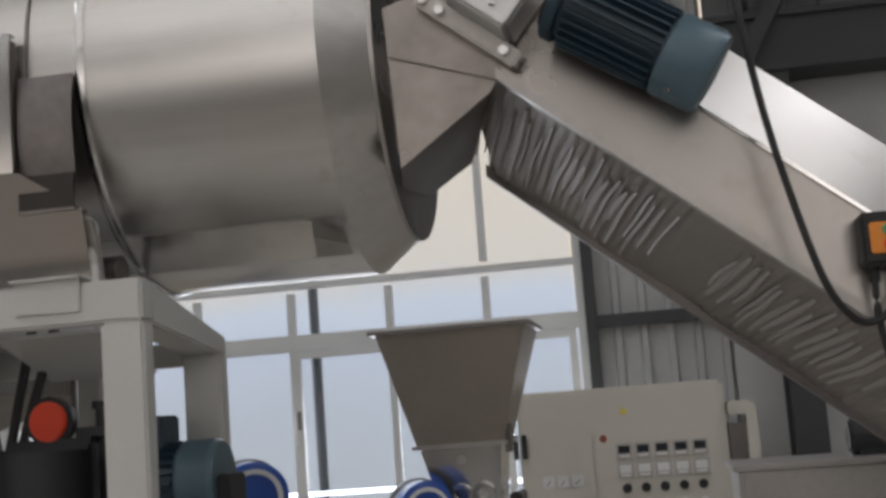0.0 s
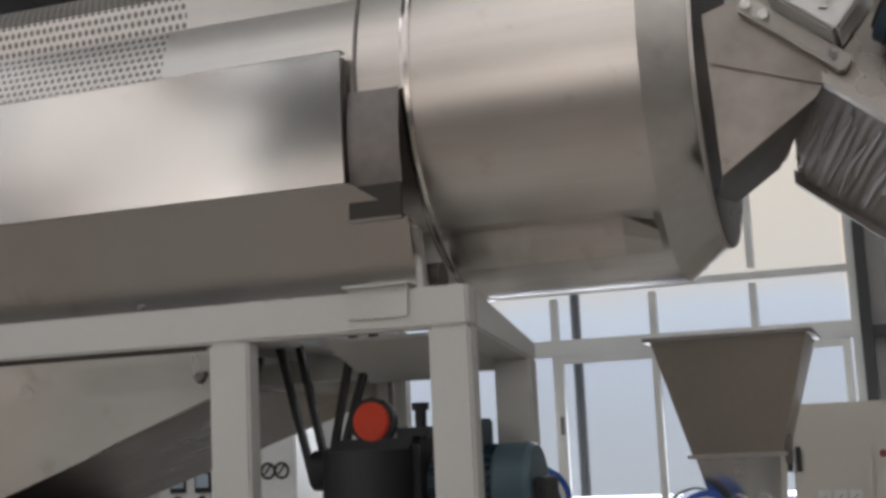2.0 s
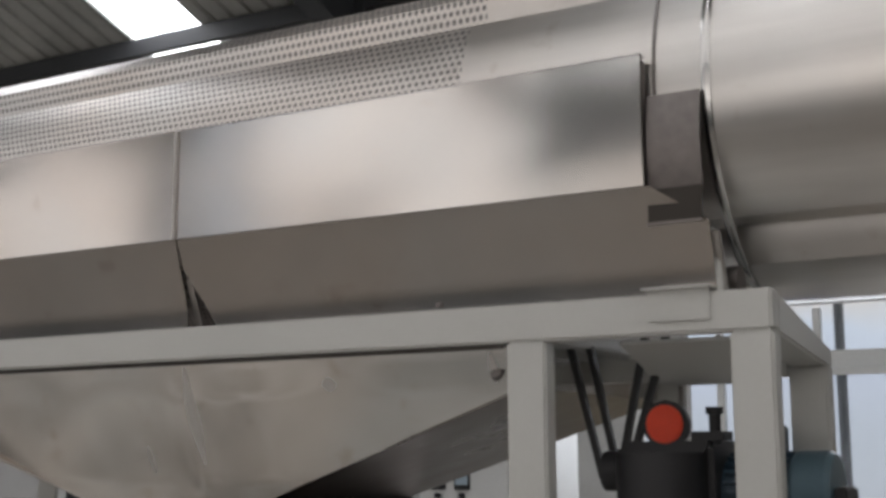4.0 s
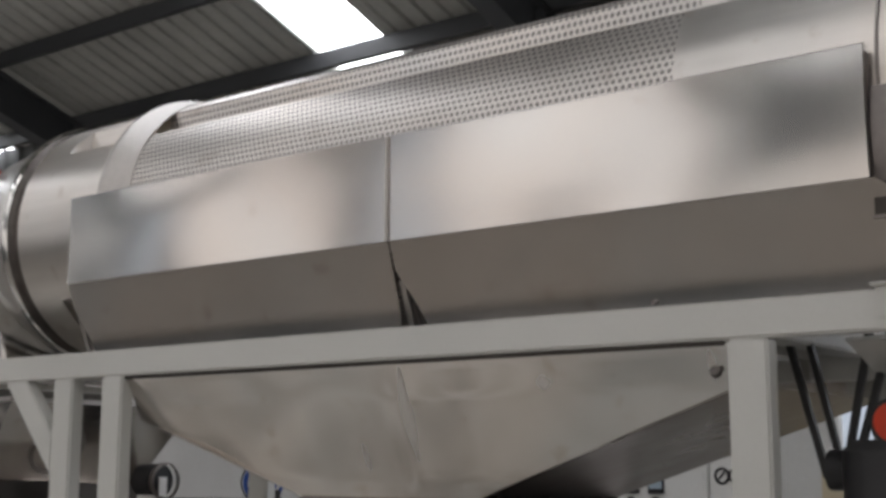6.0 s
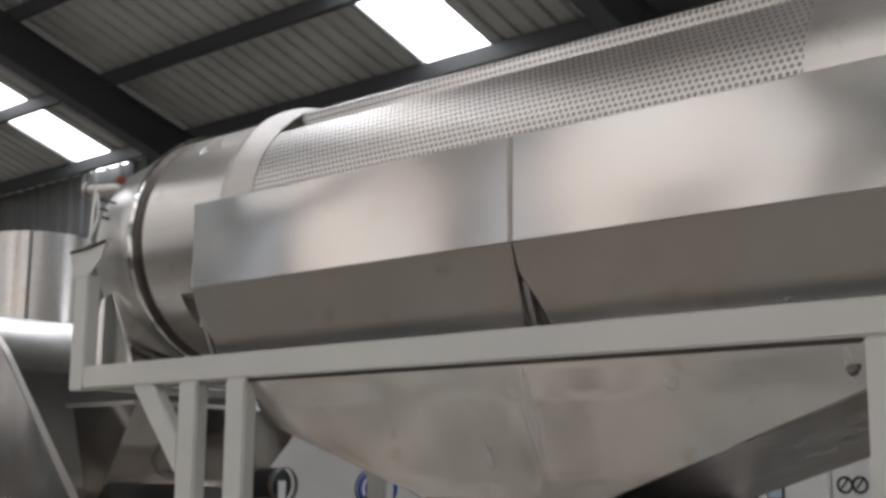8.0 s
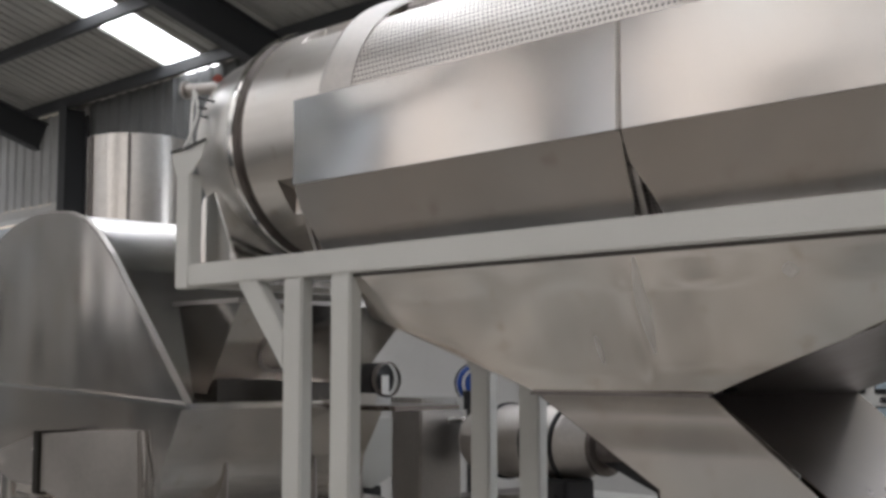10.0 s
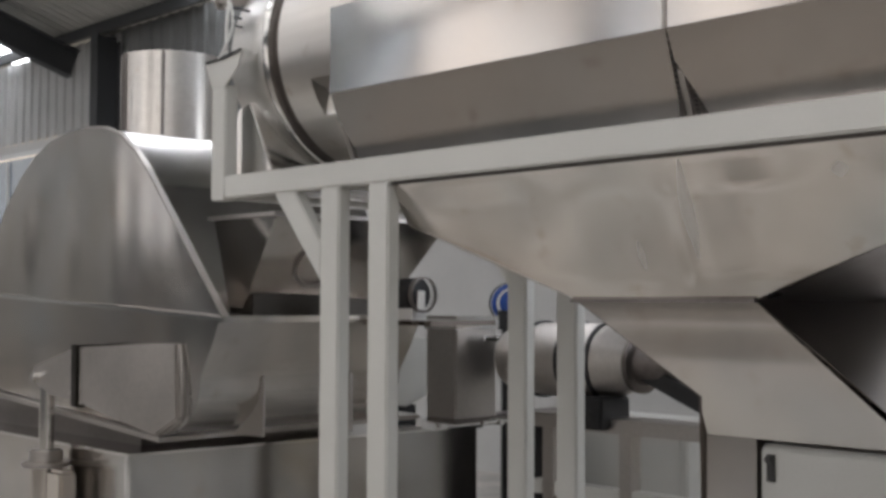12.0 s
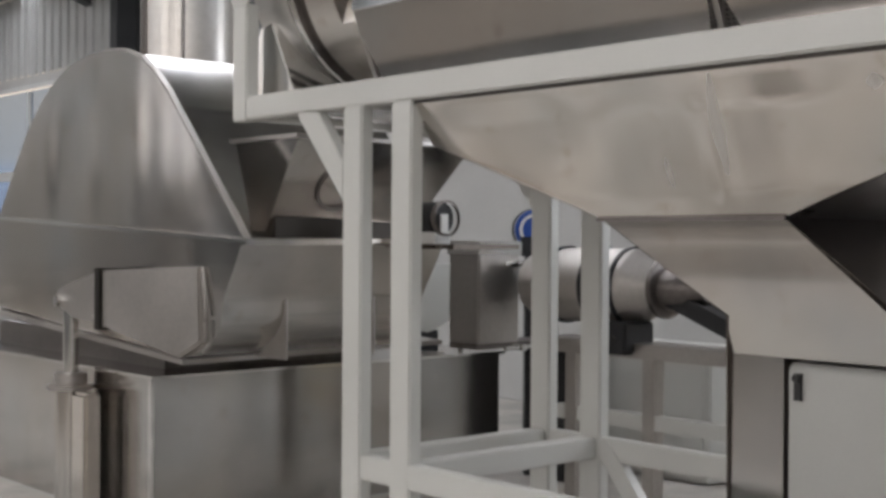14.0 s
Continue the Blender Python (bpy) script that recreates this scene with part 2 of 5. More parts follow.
def screen_material():
    """Stainless sheet with staggered round holes, laid out round the drum's axis."""
    m = STEEL_ROLL.copy()
    m.name = "perforated_stainless"
    nt = m.node_tree
    n, ln = nt.nodes, nt.links
    b = n["Principled BSDF"]
    tc = n.new("ShaderNodeTexCoord")
    sp = n.new("ShaderNodeSeparateXYZ")
    ln.new(tc.outputs["Object"], sp.inputs[0])

    def mt(op, a, c=None):
        q = n.new("ShaderNodeMath")
        q.operation = op
        for i, v in enumerate((a, c)):
            if v is None:
                continue
            if isinstance(v, (int, float)):
                q.inputs[i].default_value = v
            else:
                ln.new(v, q.inputs[i])
        return q.outputs[0]

    pitch = 0.023
    v = mt("MULTIPLY", mt("ARCTAN2", sp.outputs[2], sp.outputs[1]), 0.54 / pitch)
    row = mt("FLOOR", v)
    u = mt("ADD", mt("DIVIDE", sp.outputs[0], pitch), mt("MULTIPLY", mt("MODULO", row, 2), 0.5))
    du, dv = mt("SUBTRACT", mt("FRACT", u), 0.5), mt("SUBTRACT", mt("FRACT", v), 0.5)
    d = mt("SQRT", mt("ADD", mt("MULTIPLY", du, du), mt("MULTIPLY", dv, dv)))
    hole = mt("LESS_THAN", d, 0.32)
    old = b.inputs["Base Color"].links[0].from_socket
    mx = n.new("ShaderNodeMix")
    mx.data_type = "RGBA"
    ln.new(hole, mx.inputs[0])
    ln.new(old, mx.inputs[6])
    mx.inputs[7].default_value = (0.17, 0.155, 0.145, 1)
    rough = b.inputs["Roughness"].links[0].from_node
    rough.inputs[3].default_value, rough.inputs[4].default_value = 0.33, 0.40
    ln.new(mx.outputs[2], b.inputs["Base Color"])
    ln.new(mt("SUBTRACT", 1.0, hole), b.inputs["Metallic"])
    return m


SCREEN = screen_material()

# ---- the hall ----
bm = B(); box(bm, -26, 12, -7, 8.7, GROUND - 0.2, GROUND); setting("floor", bm, FLOOR, "worn dark concrete workshop floor")
# added pale area, hardly seen, that the hopper reflects
bm = B(); box(bm, -26, 12, -0.3, 8.4, GROUND, GROUND + 0.004); setting("floor_pad", bm, BOUNCE, "pale floor area added to brighten the hopper's reflection")
# the roof falls towards the rear wall
RIDGE_Y, RIDGE_Z, FALL = -1.0, 8.4, 0.34
STRIPS = [(x - 0.41, x + 0.41) for x in (-19.9, -13.85, -7.8, -1.75, 4.3)]
RUN_Z = 3.54  # underside of the runway beam
PURLINS = [8.16, 7.02, 5.88, 4.74, 3.6, 2.46, 1.32, 0.18, -0.96]
RAFTERS = [-17.75, -11.7, -5.65, 0.4, 6.45]


def roof_z(y):
    return RIDGE_Z - FALL * abs(y - RIDGE_Y)


def corrugated(bm, u0, u1, pitch, depth, fn):
    """Trapezoid ribs across u, each swept between the two ends that fn(u, height) gives."""
    us, u = [], u0
    while u < u1 - 1e-6:
        for du, h in ((0, 0), (0.62 * pitch, 0), (0.70 * pitch, depth), (0.92 * pitch, depth)):
            us.append((min(u + du, u1), h))
        u += pitch
    us.append((u1, 0))
    prev = None
    for q in us:
        a, b = fn(*q)
        row = (bm.verts.new(a), bm.verts.new(b))
        if prev:
            bm.faces.new((prev[0], row[0], row[1], prev[1]))
        prev = row


bm = B()
edges = [-26] + [e for s in STRIPS for e in s] + [12]
FRONT_STRIPS = [(-25.6 + 1.03 * k, -25.02 + 1.03 * k) for k in range(36)]
front_edges = [-26] + [e for s in FRONT_STRIPS for e in s] + [12]
for u0, u1 in zip(front_edges[0::2], front_edges[1::2]):
    corrugated(bm, u0, u1, 0.21, 0.035, lambda u, h: ((u, -7.2, roof_z(-7.2) + 0.02 + h), (u, RIDGE_Y, roof_z(RIDGE_Y) + 0.02 + h)))
for u0, u1 in zip(edges[0::2], edges[1::2]):
    corrugated(bm, u0, u1, 0.21, 0.035, lambda u, h: ((u, RIDGE_Y, roof_z(RIDGE_Y) + 0.02 + h), (u, 8.9, roof_z(8.9) + 0.02 + h)))
setting("ceiling", bm, ROOF, "dusty dark corrugated steel roof sheets")
for k, (u0, u1) in enumerate(STRIPS):
    bm = B()
    for ya, yb in ((RIDGE_Y, 8.9),):
        v = [bm.verts.new(p) for p in ((u0 - 0.02, ya, roof_z(ya) + 0.06), (u1 + 0.02, ya, roof_z(ya) + 0.06), (u1 + 0.02, yb, roof_z(yb) + 0.06), (u0 - 0.02, yb, roof_z(yb) + 0.06))]
        bm.faces.new(v)
    setting("skylight_%d" % (k + 1), bm, SKYLIGHT_MAT, "bright translucent skylight strip in the roof")
# unseen strips behind the camera, added to brighten the drum's upper side
bm = B()
for u0, u1 in FRONT_STRIPS:
    bm.faces.new([bm.verts.new(p) for p in ((u0 - 0.02, -7.2, roof_z(-7.2) + 0.06), (u1 + 0.02, -7.2, roof_z(-7.2) + 0.06), (u1 + 0.02, RIDGE_Y, roof_z(RIDGE_Y) + 0.06), (u0 - 0.02, RIDGE_Y, roof_z(RIDGE_Y) + 0.06))])
setting("skylight_front", bm, DIM_SKYLIGHT_MAT, "unseen glowing strips added in the front roof slope")
bm = B()
for y in PURLINS + [-2 * 1 - y for y in PURLINS[2:-1]]:
    z = roof_z(y)
    # Z-shaped purlin: web and two flanges
    box(bm, -26, 12, y - 0.004, y + 0.004, z - 0.19, z - 0.005)
    box(bm, -26, 12, y + 0.004, y + 0.07, z - 0.013, z - 0.005)
    box(bm, -26, 12, y - 0.07, y - 0.004, z - 0.19, z - 0.182)
setting("trim_purlins", bm, GIRDER, "dark grey steel roof purlins")


def i_girder(bm, a, b, deep, wide):
    a, b = Vector(a), Vector(b)
    d = (b - a).normalized()
    s = Vector((1, 0, 0))
    u = s.cross(d).normalized()
    if u.z < 0:
        u = -u
    bar(bm, a, b, 0.012, deep, up=u)
    for k in (-1, 1):
        bar(bm, a + u * (k * deep / 2), b + u * (k * deep / 2), wide, 0.014, up=u)


for k, x in enumerate(RAFTERS):
    bm = B()
    i_girder(bm, (x, RIDGE_Y, roof_z(RIDGE_Y) - 0.42), (x, 8.3, roof_z(8.3) - 0.40), 0.40, 0.2)
    i_girder(bm, (x, -7.0, roof_z(-7) - 0.42), (x, RIDGE_Y, roof_z(RIDGE_Y) - 0.42), 0.40, 0.2)
    setting("trim_rafter_%d" % (k + 1), bm, GIRDER, "dark grey steel roof rafter", bevel=0.0)
for k, x in enumerate((-16.6, -11.7, -5.65, 1.1)):
    bm = B()
    box(bm, x - 0.1, x + 0.1, 8.02, 8.034, GROUND, roof_z(8.1) - 0.2)
    box(bm, x - 0.006, x + 0.006, 8.034, 8.36, GROUND, roof_z(8.2) - 0.2)
    box(bm, x - 0.1, x + 0.1, 8.36, 8.374, GROUND, roof_z(8.4) - 0.2)
    setting("trim_column_%d" % (k + 1), bm, GIRDER, "dark grey steel wall column")

# rear wall with its openings: machine-side window and a far window
WX0, WX1, WZ0, WZ1 = -3.5, -0.2, 0.9, 3.75
FX0, FX1, FZA, FZB = -25.0, -17.2, 1.0, 3.72
bm = B()
for x0, x1, z0, z1 in ((-26, FX0, GROUND, 5.15), (FX0, FX1, GROUND, FZA), (FX0, FX1, FZB, 3.86), (FX1, -16.6, GROUND, 5.15), (-16.6, -9, GROUND, 3.0), (-9, WX0, GROUND, 5.15), (WX0, WX1, GROUND, WZ0), (WX0, WX1, WZ1, 5.15), (WX1, 12, GROUND, 1.2), (0.72, 12, 1.2, 3.9)):
    box(bm, x0, x1, 8.4, 8.62, z0, z1)
setting("wall_rear", bm, WALL, "pale plastered rear wall of the hall")
bm = B()
corrugated(bm, WX1 + 0.06, 0.72, 0.17, 0.03, lambda u, h: ((u, 8.46 - h, 1.2), (u, 8.46 - h, 5.15)))
corrugated(bm, -26, -16.75, 0.28, 0.04, lambda u, h: ((u, 8.39 - h, 3.86), (u, 8.39 - h, 5.15)))
setting("wall_cladding", bm, CLAD, "grey corrugated steel wall cladding")
bm = B()
corrugated(bm, -16.6, -9.0, 0.28, 0.04, lambda u, h: ((u, 8.45 - h, 3.0), (u, 8.45 - h, 5.2)))
setting("wall_cladding_dark", bm, DARKCLAD, "dark grey corrugated wall cladding")
bm = B(); box(bm, WX1 + 0.07, 0.72, 8.34, 8.42, 2.06, 2.14); box(bm, WX1 + 0.0, WX1 + 0.07, 8.33, 8.44, 1.2, 5.0); setting("trim_girt", bm, GIRDER, "dark steel girt across the cladding")
bm = B(); box(bm, 0.62, 12, 8.02, 8.3, RUN_Z + 0.04, RUN_Z + 0.34); box(bm, 0.62, 12, 7.98, 8.34, RUN_Z + 0.34, RUN_Z + 0.38); box(bm, 0.62, 12, 7.98, 8.34, RUN_Z, RUN_Z + 0.04); bar(bm, (0.78, 8.0, RUN_Z - 0.2), (1.45, 8.0, RUN_Z + 0.95), 0.12, 0.1); setting("trim_runway", bm, GIRDER, "dark steel runway beam along the wall")
bm = B(); corrugated(bm, 0.74, 11.9, 0.28, 0.04, lambda u, h: ((u, 8.45 - h, 3.9), (u, 8.45 - h, 5.2))); setting("wall_cladding_high", bm, DARKCLAD, "dark grey corrugated cladding above the runway")


def window(name, x0, x1, z0, z1, mullions, transoms, sash):
    w = thing(name, "white framed window with cloudy plastic-filmed panes", "window")
    w["kind"] = "structure"
    bm = B()
    for a, b_, c, d in ((x0, x1, z0, z0 + 0.06), (x0, x1, z1 - 0.06, z1), (x0, x0 + 0.055, z0 + 0.06, z1 - 0.06), (x1 - 0.055, x1, z0 + 0.06, z1 - 0.06)):
        box(bm, a, b_, 8.385, 8.475, c, d)
    part("window_frame", bm, WINFRAME, w, bevel=0.004)
    for z, h in transoms:
        bm = B(); box(bm, x0 + 0.055, x1 - 0.055, 8.39, 8.47, z - h / 2, z + h / 2); part("transom", bm, WINFRAME, w, bevel=0.004)
    zs = [z0 + 0.06] + [z for z, h in transoms] + [z1 - 0.06]
    for x in mullions:
        for za, zb in zip(zs, zs[1:]):
            bm = B(); box(bm, x - 0.024, x + 0.024, 8.395, 8.465, za + 0.05, zb - 0.05); part("mullion", bm, WINFRAME, w, bevel=0.004)
    xs = [x0 + 0.055] + mullions + [x1 - 0.055]
    for xa, xb in zip(xs, xs[1:]):
        for za, zb in zip(zs, zs[1:]):
            bm = B(); box(bm, xa + 0.02, xb - 0.02, 8.428, 8.432, za + 0.03, zb - 0.03)
            p = part("pane", bm, GLASS, w)
            p.visible_shadow = False
    for xa, xb in sash:
        bm = B()
        for a, b_, c, d in ((xa, xa + 0.05, z0 + 0.08, zs[1] - 0.06), (xb - 0.05, xb, z0 + 0.08, zs[1] - 0.06), (xa + 0.05, xb - 0.05, zs[1] - 0.11, zs[1] - 0.06), (xa + 0.05, xb - 0.05, z0 + 0.08, z0 + 0.14)):
            box(bm, a, b_, 8.36, 8.392, c, d)
        q = part("sliding_sash", bm, WINFRAME, w, bevel=0.003)
        bm = B(); box(bm, xa + 0.012, xa + 0.038, 8.345, 8.36, 1.55, 1.67); part("latch", bm, STEEL_DARK, q)
    return w


GLASS = bpy.data.materials.new("cloudy_window_glass")
GLASS.use_nodes = True
gb = GLASS.node_tree.nodes["Principled BSDF"]
gb.inputs["Base Color"].default_value = (0.9, 0.95, 1.0, 1)
gb.inputs["Roughness"].default_value = 0.18
gb.inputs["Transmission Weight"].default_value = 0.95
gb.inputs["IOR"].default_value = 1.15
window("window_1", WX0, WX1, WZ0, WZ1, [-2.86, -2.19, -1.51, -0.85], [(2.13, 0.11), (2.52, 0.045)], [(-2.18, -1.48), (-0.78, -0.27)])
GLASS_DUSTY = GLASS.copy()
GLASS_DUSTY.node_tree.nodes["Principled BSDF"].inputs["Base Color"].default_value = (0.30, 0.36, 0.45, 1)
for o in window("window_2", FX0, FX1, FZA, FZB, [-23.4, -21.8, -20.2], [(2.3, 0.1)], [(-21.7, -20.3)]).children:
    if o.name.startswith("pane"):
        o.data.materials[0] = GLASS_DUSTY

# daylight outside: pale sky low down through film, sunlit beige wall higher up
SKYBACK = bpy.data.materials.new("hazy_daylight_outside")
SKYBACK.use_nodes = True
nt = SKYBACK.node_tree
em = nt.nodes.new("ShaderNodeEmission")
tc = nt.nodes.new("ShaderNodeTexCoord")
sx = nt.nodes.new("ShaderNodeSeparateXYZ")
nt.links.new(tc.outputs["Object"], sx.inputs[0])
ns = nt.nodes.new("ShaderNodeTexNoise")
ns.inputs["Scale"].default_value, ns.inputs["Detail"].default_value = 1.1, 3.0
nt.links.new(tc.outputs["Object"], ns.inputs["Vector"])
ad = nt.nodes.new("ShaderNodeMath")
ad.operation = "MULTIPLY_ADD"
nt.links.new(ns.outputs[0], ad.inputs[0])
ad.inputs[1].default_value = 0.45
nt.links.new(sx.outputs[2], ad.inputs[2])
rp = nt.nodes.new("ShaderNodeValToRGB")
mr = nt.nodes.new("ShaderNodeMapRange")
mr.inputs[1].default_value, mr.inputs[2].default_value = 0.8, 4.4
nt.links.new(ad.outputs[0], mr.inputs[0])
nt.links.new(mr.outputs[0], rp.inputs[0])
el = rp.color_ramp.elements
el[0].position, el[0].color = 0.0, (0.46, 0.48, 0.49, 1)
el[1].position, el[1].color = 1.0, (0.80, 0.70, 0.56, 1)
for p, c in ((0.30, (0.49, 0.53, 0.565, 1)), (0.42, (0.54, 0.585, 0.65, 1)), (0.52, (0.60, 0.66, 0.72, 1)), (0.60, (0.72, 0.66, 0.56, 1))):
    e = el.new(p)
    e.color = c
nt.links.new(rp.outputs[0], em.inputs[0])
em.inputs[1].default_value = 0.82
nt.links.new(em.outputs[0], nt.nodes["Material Output"].inputs[0])
bm = B()
bm.faces.new([bm.verts.new(p) for p in ((-30, 9.6, -1), (10, 9.6, -1), (10, 9.6, 7), (-30, 9.6, 7))])
setting("backdrop", bm, SKYBACK, "hazy daylight outside the rear windows")
downpipe = thing("downpipe", "dark grey downpipe outside the window", "pipe")
bm = B(); cyl(bm, (-2.12, 8.75, GROUND), (-2.12, 8.75, 5.0), 0.035, 12); part("tube", bm, GIRDER, downpipe)
bm = B(); box(bm, -2.17, -2.07, 8.62, 8.79, 2.9, 2.94); part("bracket", bm, GIRDER, downpipe)

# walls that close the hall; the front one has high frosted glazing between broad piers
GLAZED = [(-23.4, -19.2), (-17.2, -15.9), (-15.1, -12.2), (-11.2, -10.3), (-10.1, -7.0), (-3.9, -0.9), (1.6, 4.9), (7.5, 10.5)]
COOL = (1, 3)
bm = B()
box(bm, -26, 12, -7.2, -7.0, GROUND, 2.6)
box(bm, -26, 12, -7.2, -7.0, 6.0, 6.4)
piers = [-26] + [e for g in GLAZED for e in g] + [12]
for xa, xb in zip(piers[0::2], piers[1::2]):
    box(bm, xa, xb, -7.2, -7.0, 2.6, 6.0)
setting("wall_front", bm, DARKCLAD, "dark grey clad front wall")
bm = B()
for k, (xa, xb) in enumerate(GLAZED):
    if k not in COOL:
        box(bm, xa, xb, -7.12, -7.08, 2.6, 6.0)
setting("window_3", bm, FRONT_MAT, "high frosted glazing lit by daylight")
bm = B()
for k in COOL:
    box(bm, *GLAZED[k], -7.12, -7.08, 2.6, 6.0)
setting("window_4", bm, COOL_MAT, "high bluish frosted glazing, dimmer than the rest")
bm = B(); box(bm, -26.2, -26, -7.2, 8.7, GROUND, 8.6); setting("wall_left", bm, WALL, "pale plastered end wall")
bm = B(); box(bm, 12, 12.2, -7.2, 8.7, GROUND, 8.6); setting("wall_right", bm, WALL, "pale plastered end wall")

# ---- rotary drum ----
AX_Y, AX_Z, R = 3.47, 2.489, 0.54
X_RIM, X_CONE, X_L = -0.398, -0.515, -4.972
GROOVE0, SPIN = -60.8, 92.65
GX0, GX1 = -4.77, -0.52
HALF, DEEP = 9.0, 0.074
R_RIM = 0.452
CREASE = -0.05


def drum_radius(x, deg, cut):
    r = R if x <= X_CONE else R + (R_RIM - R) * (x - X_CONE) / (X_RIM - X_CONE)
    d = ((deg + 45) % 90 - 45) / HALF
    if cut and abs(d) < 1:
        r -= DEEP * ((d + 1) / (CREASE + 1) if d < CREASE else (1 - d) / (1 - CREASE)) * max(min((GX1 - x) / 0.115, 1.0), 0.0)
    return r


def drum_shell(bm, xs):
    """Rings at (x, grooved) stations."""
    degs = []
    for k in range(4):
        degs += [k * 90 + a for a in (-HALF, -0.5 * HALF, CREASE * HALF, 0.5 * HALF, HALF)] + [k * 90 + HALF + (90 - 2 * HALF) * i / 14 for i in range(1, 14)]
    n = len(degs)
    rings = [[bm.verts.new((x, -drum_radius(x, a, c) * math.cos(radians(a)), drum_radius(x, a, c) * math.sin(radians(a)))) for a in degs] for x, c in xs]
    for A, C in zip(rings, rings[1:]):
        for i in range(n):
            bm.faces.new((A[i], A[(i + 1) % n], C[(i + 1) % n], C[i]))


drum = thing("drum", "rotating stainless steel drum with four long folded grooves", "drum", (0, AX_Y, AX_Z))
bm = B(); drum_shell(bm, [(X_L, 0), (-4.88, 0), (GX0 - 0.006, 0), (GX0, 1), (-4.25, 1)]); part("inlet_shell", bm, STEEL_ROLL, drum, "smooth rolled stainless shell", smooth=14)
bm = B(); drum_shell(bm, [(-4.25, 1), (-3.65, 1), (-3.05, 1), (-2.45, 1), (-1.84, 1)]); part("screen_shell", bm, SCREEN, drum, "perforated stainless screen sheet", smooth=14)
bm = B(); drum_shell(bm, [(-1.84, 1), (-1.5, 1), (-1.12, 1), (-0.8, 1), (GX1 - 0.115, 1), (GX1 - 0.016, 1), (X_CONE, 0), (X_CONE + 0.002, 0), (X_RIM, 0)]); part("outlet_shell", bm, STEEL_ROLL, drum, "smooth rolled stainless shell with a tapered mouth", smooth=14)


def hoop(name, x, w, h, mat, label=""):
    bm = B()
    lathe(bm, [(x - w / 2, R - 0.002), (x - w / 2, R + h), (x - w / 4, R + h + 0.003), (x + w / 4, R + h + 0.003), (x + w / 2, R + h), (x + w / 2, R - 0.002)], 96, closed=True)
    return part(name, bm, mat, drum, label)


hoop("hoop", -1.115, 0.024, 0.006, STEEL, "narrow bright weld hoop")
bm = B(); lathe(bm, [(-4.41, R - 0.002), (-4.41, R + 0.024), (-4.40, R + 0.03), (-4.375, R + 0.031), (-4.27, R + 0.006), (-4.23, R + 0.004), (-4.23, R - 0.002)], 96, closed=True); part("hoop", bm, STEEL_DULL, drum, "wide pale stiffening hoop over the grooves")
bm = B(); lathe(bm, [(-5.065, 0.44), (-5.065, 0.553), (-5.058, 0.56), (-5.038, 0.56), (-5.03, 0.553), (-5.03, 0.44)], 96, closed=True); part("riding_ring", bm, CHROME, drum, "bright riding ring")
# the shaded gap beside the ring, made as a dark steel step
bm = B(); lathe(bm, [(-5.031, 0.50), (-4.995, 0.50), (-4.985, 0.51), (X_L, R - 0.002)], 96); part("neck", bm, STEEL_DARK, drum, "recessed neck beside the ring, its shade put into the dark steel")
bm = B(); lathe(bm, [(X_RIM - 0.006, R_RIM - 0.02), (X_RIM - 0.006, R_RIM + 0.006), (X_RIM + 0.006, R_RIM + 0.006), (X_RIM + 0.006, R_RIM - 0.02)], 96, closed=True); part("rim", bm, STEEL_DULL, drum, "folded mouth rim")
bm = B(); lathe(bm, [(X_RIM + 0.0085, R_RIM + 0.004), (X_RIM + 0.0085, 0.12)], 72); part("mouth_disc", bm, STEEL_DARKENED, drum, "dull annular mouth plate")
bm = B(); lathe(bm, [(-5.067, 0.443), (-5.067, 0.06)], 72); part("end_disc", bm, STEEL_DULL, drum)
bm = B(); lathe(bm, [(-1.26, R + 0.001), (-1.26, R + 0.005), (-1.252, R + 0.005), (-1.252, R + 0.001)], 72, closed=True); part("seam", bm, STEEL_DARK, drum, "dark joint round the shell")
bm = B(); cyl(bm, (-5.5, 0, 0), (-5.06, 0, 0), 0.05, 24); part("shaft", bm, STEEL_DARK, drum)

# ---- frame ----
frm = thing("machine_frame", "pale grey painted steel tube frame carrying the drum", "frame")
FZ0, FZ1, T = 1.82, 1.922, 0.065
YF, YR = 2.88, 3.965
POSTS = [(-1.067, 0.108), (-1.676, 0.115), (-4.287, 0.122), (-4.592, 0.122)]
Y_BAY = 3.405  # rear of the shallow motor bay
for y0, xr, posts in ((YF, -0.96, POSTS), (YR, -1.561, POSTS[1:])):
    bm = B(); box(bm, -5.405, xr, y0, y0 + T, FZ0, FZ1); part("top_rail", bm, PAINT, frm, bevel=0.007)
    for x, w in posts:
        bm = B(); box(bm, x, x + w, y0 + 0.0012, y0 + T - 0.0012, GROUND, FZ0 + 0.002); part("post", bm, PAINT, frm, bevel=0.007)
    bm = B(); box(bm, -4.468, -1.677, y0 + 0.003, y0 + T - 0.003, 0.338, 0.436); part("bottom_rail", bm, PAINT, frm, bevel=0.006)
for x in (-5.40, -4.58, -4.275, -1.665):
    bm = B(); box(bm, x, x + 0.1, YF + T - 0.001, YR + 0.001, FZ0 + 0.003, FZ1 - 0.003); part("cross_rail", bm, PAINT, frm, bevel=0.006)
bm = B(); prism(bm, [(YF + T - 0.001, FZ0 - 0.004), (YF + T - 0.001, FZ1 - 0.004), (Y_BAY + T, 1.812), (Y_BAY + T, 1.755)], "x", -1.062, -0.9615); part("bay_rail", bm, PAINT, frm, "tapered end rail sloping to the rear", bevel=0.006)
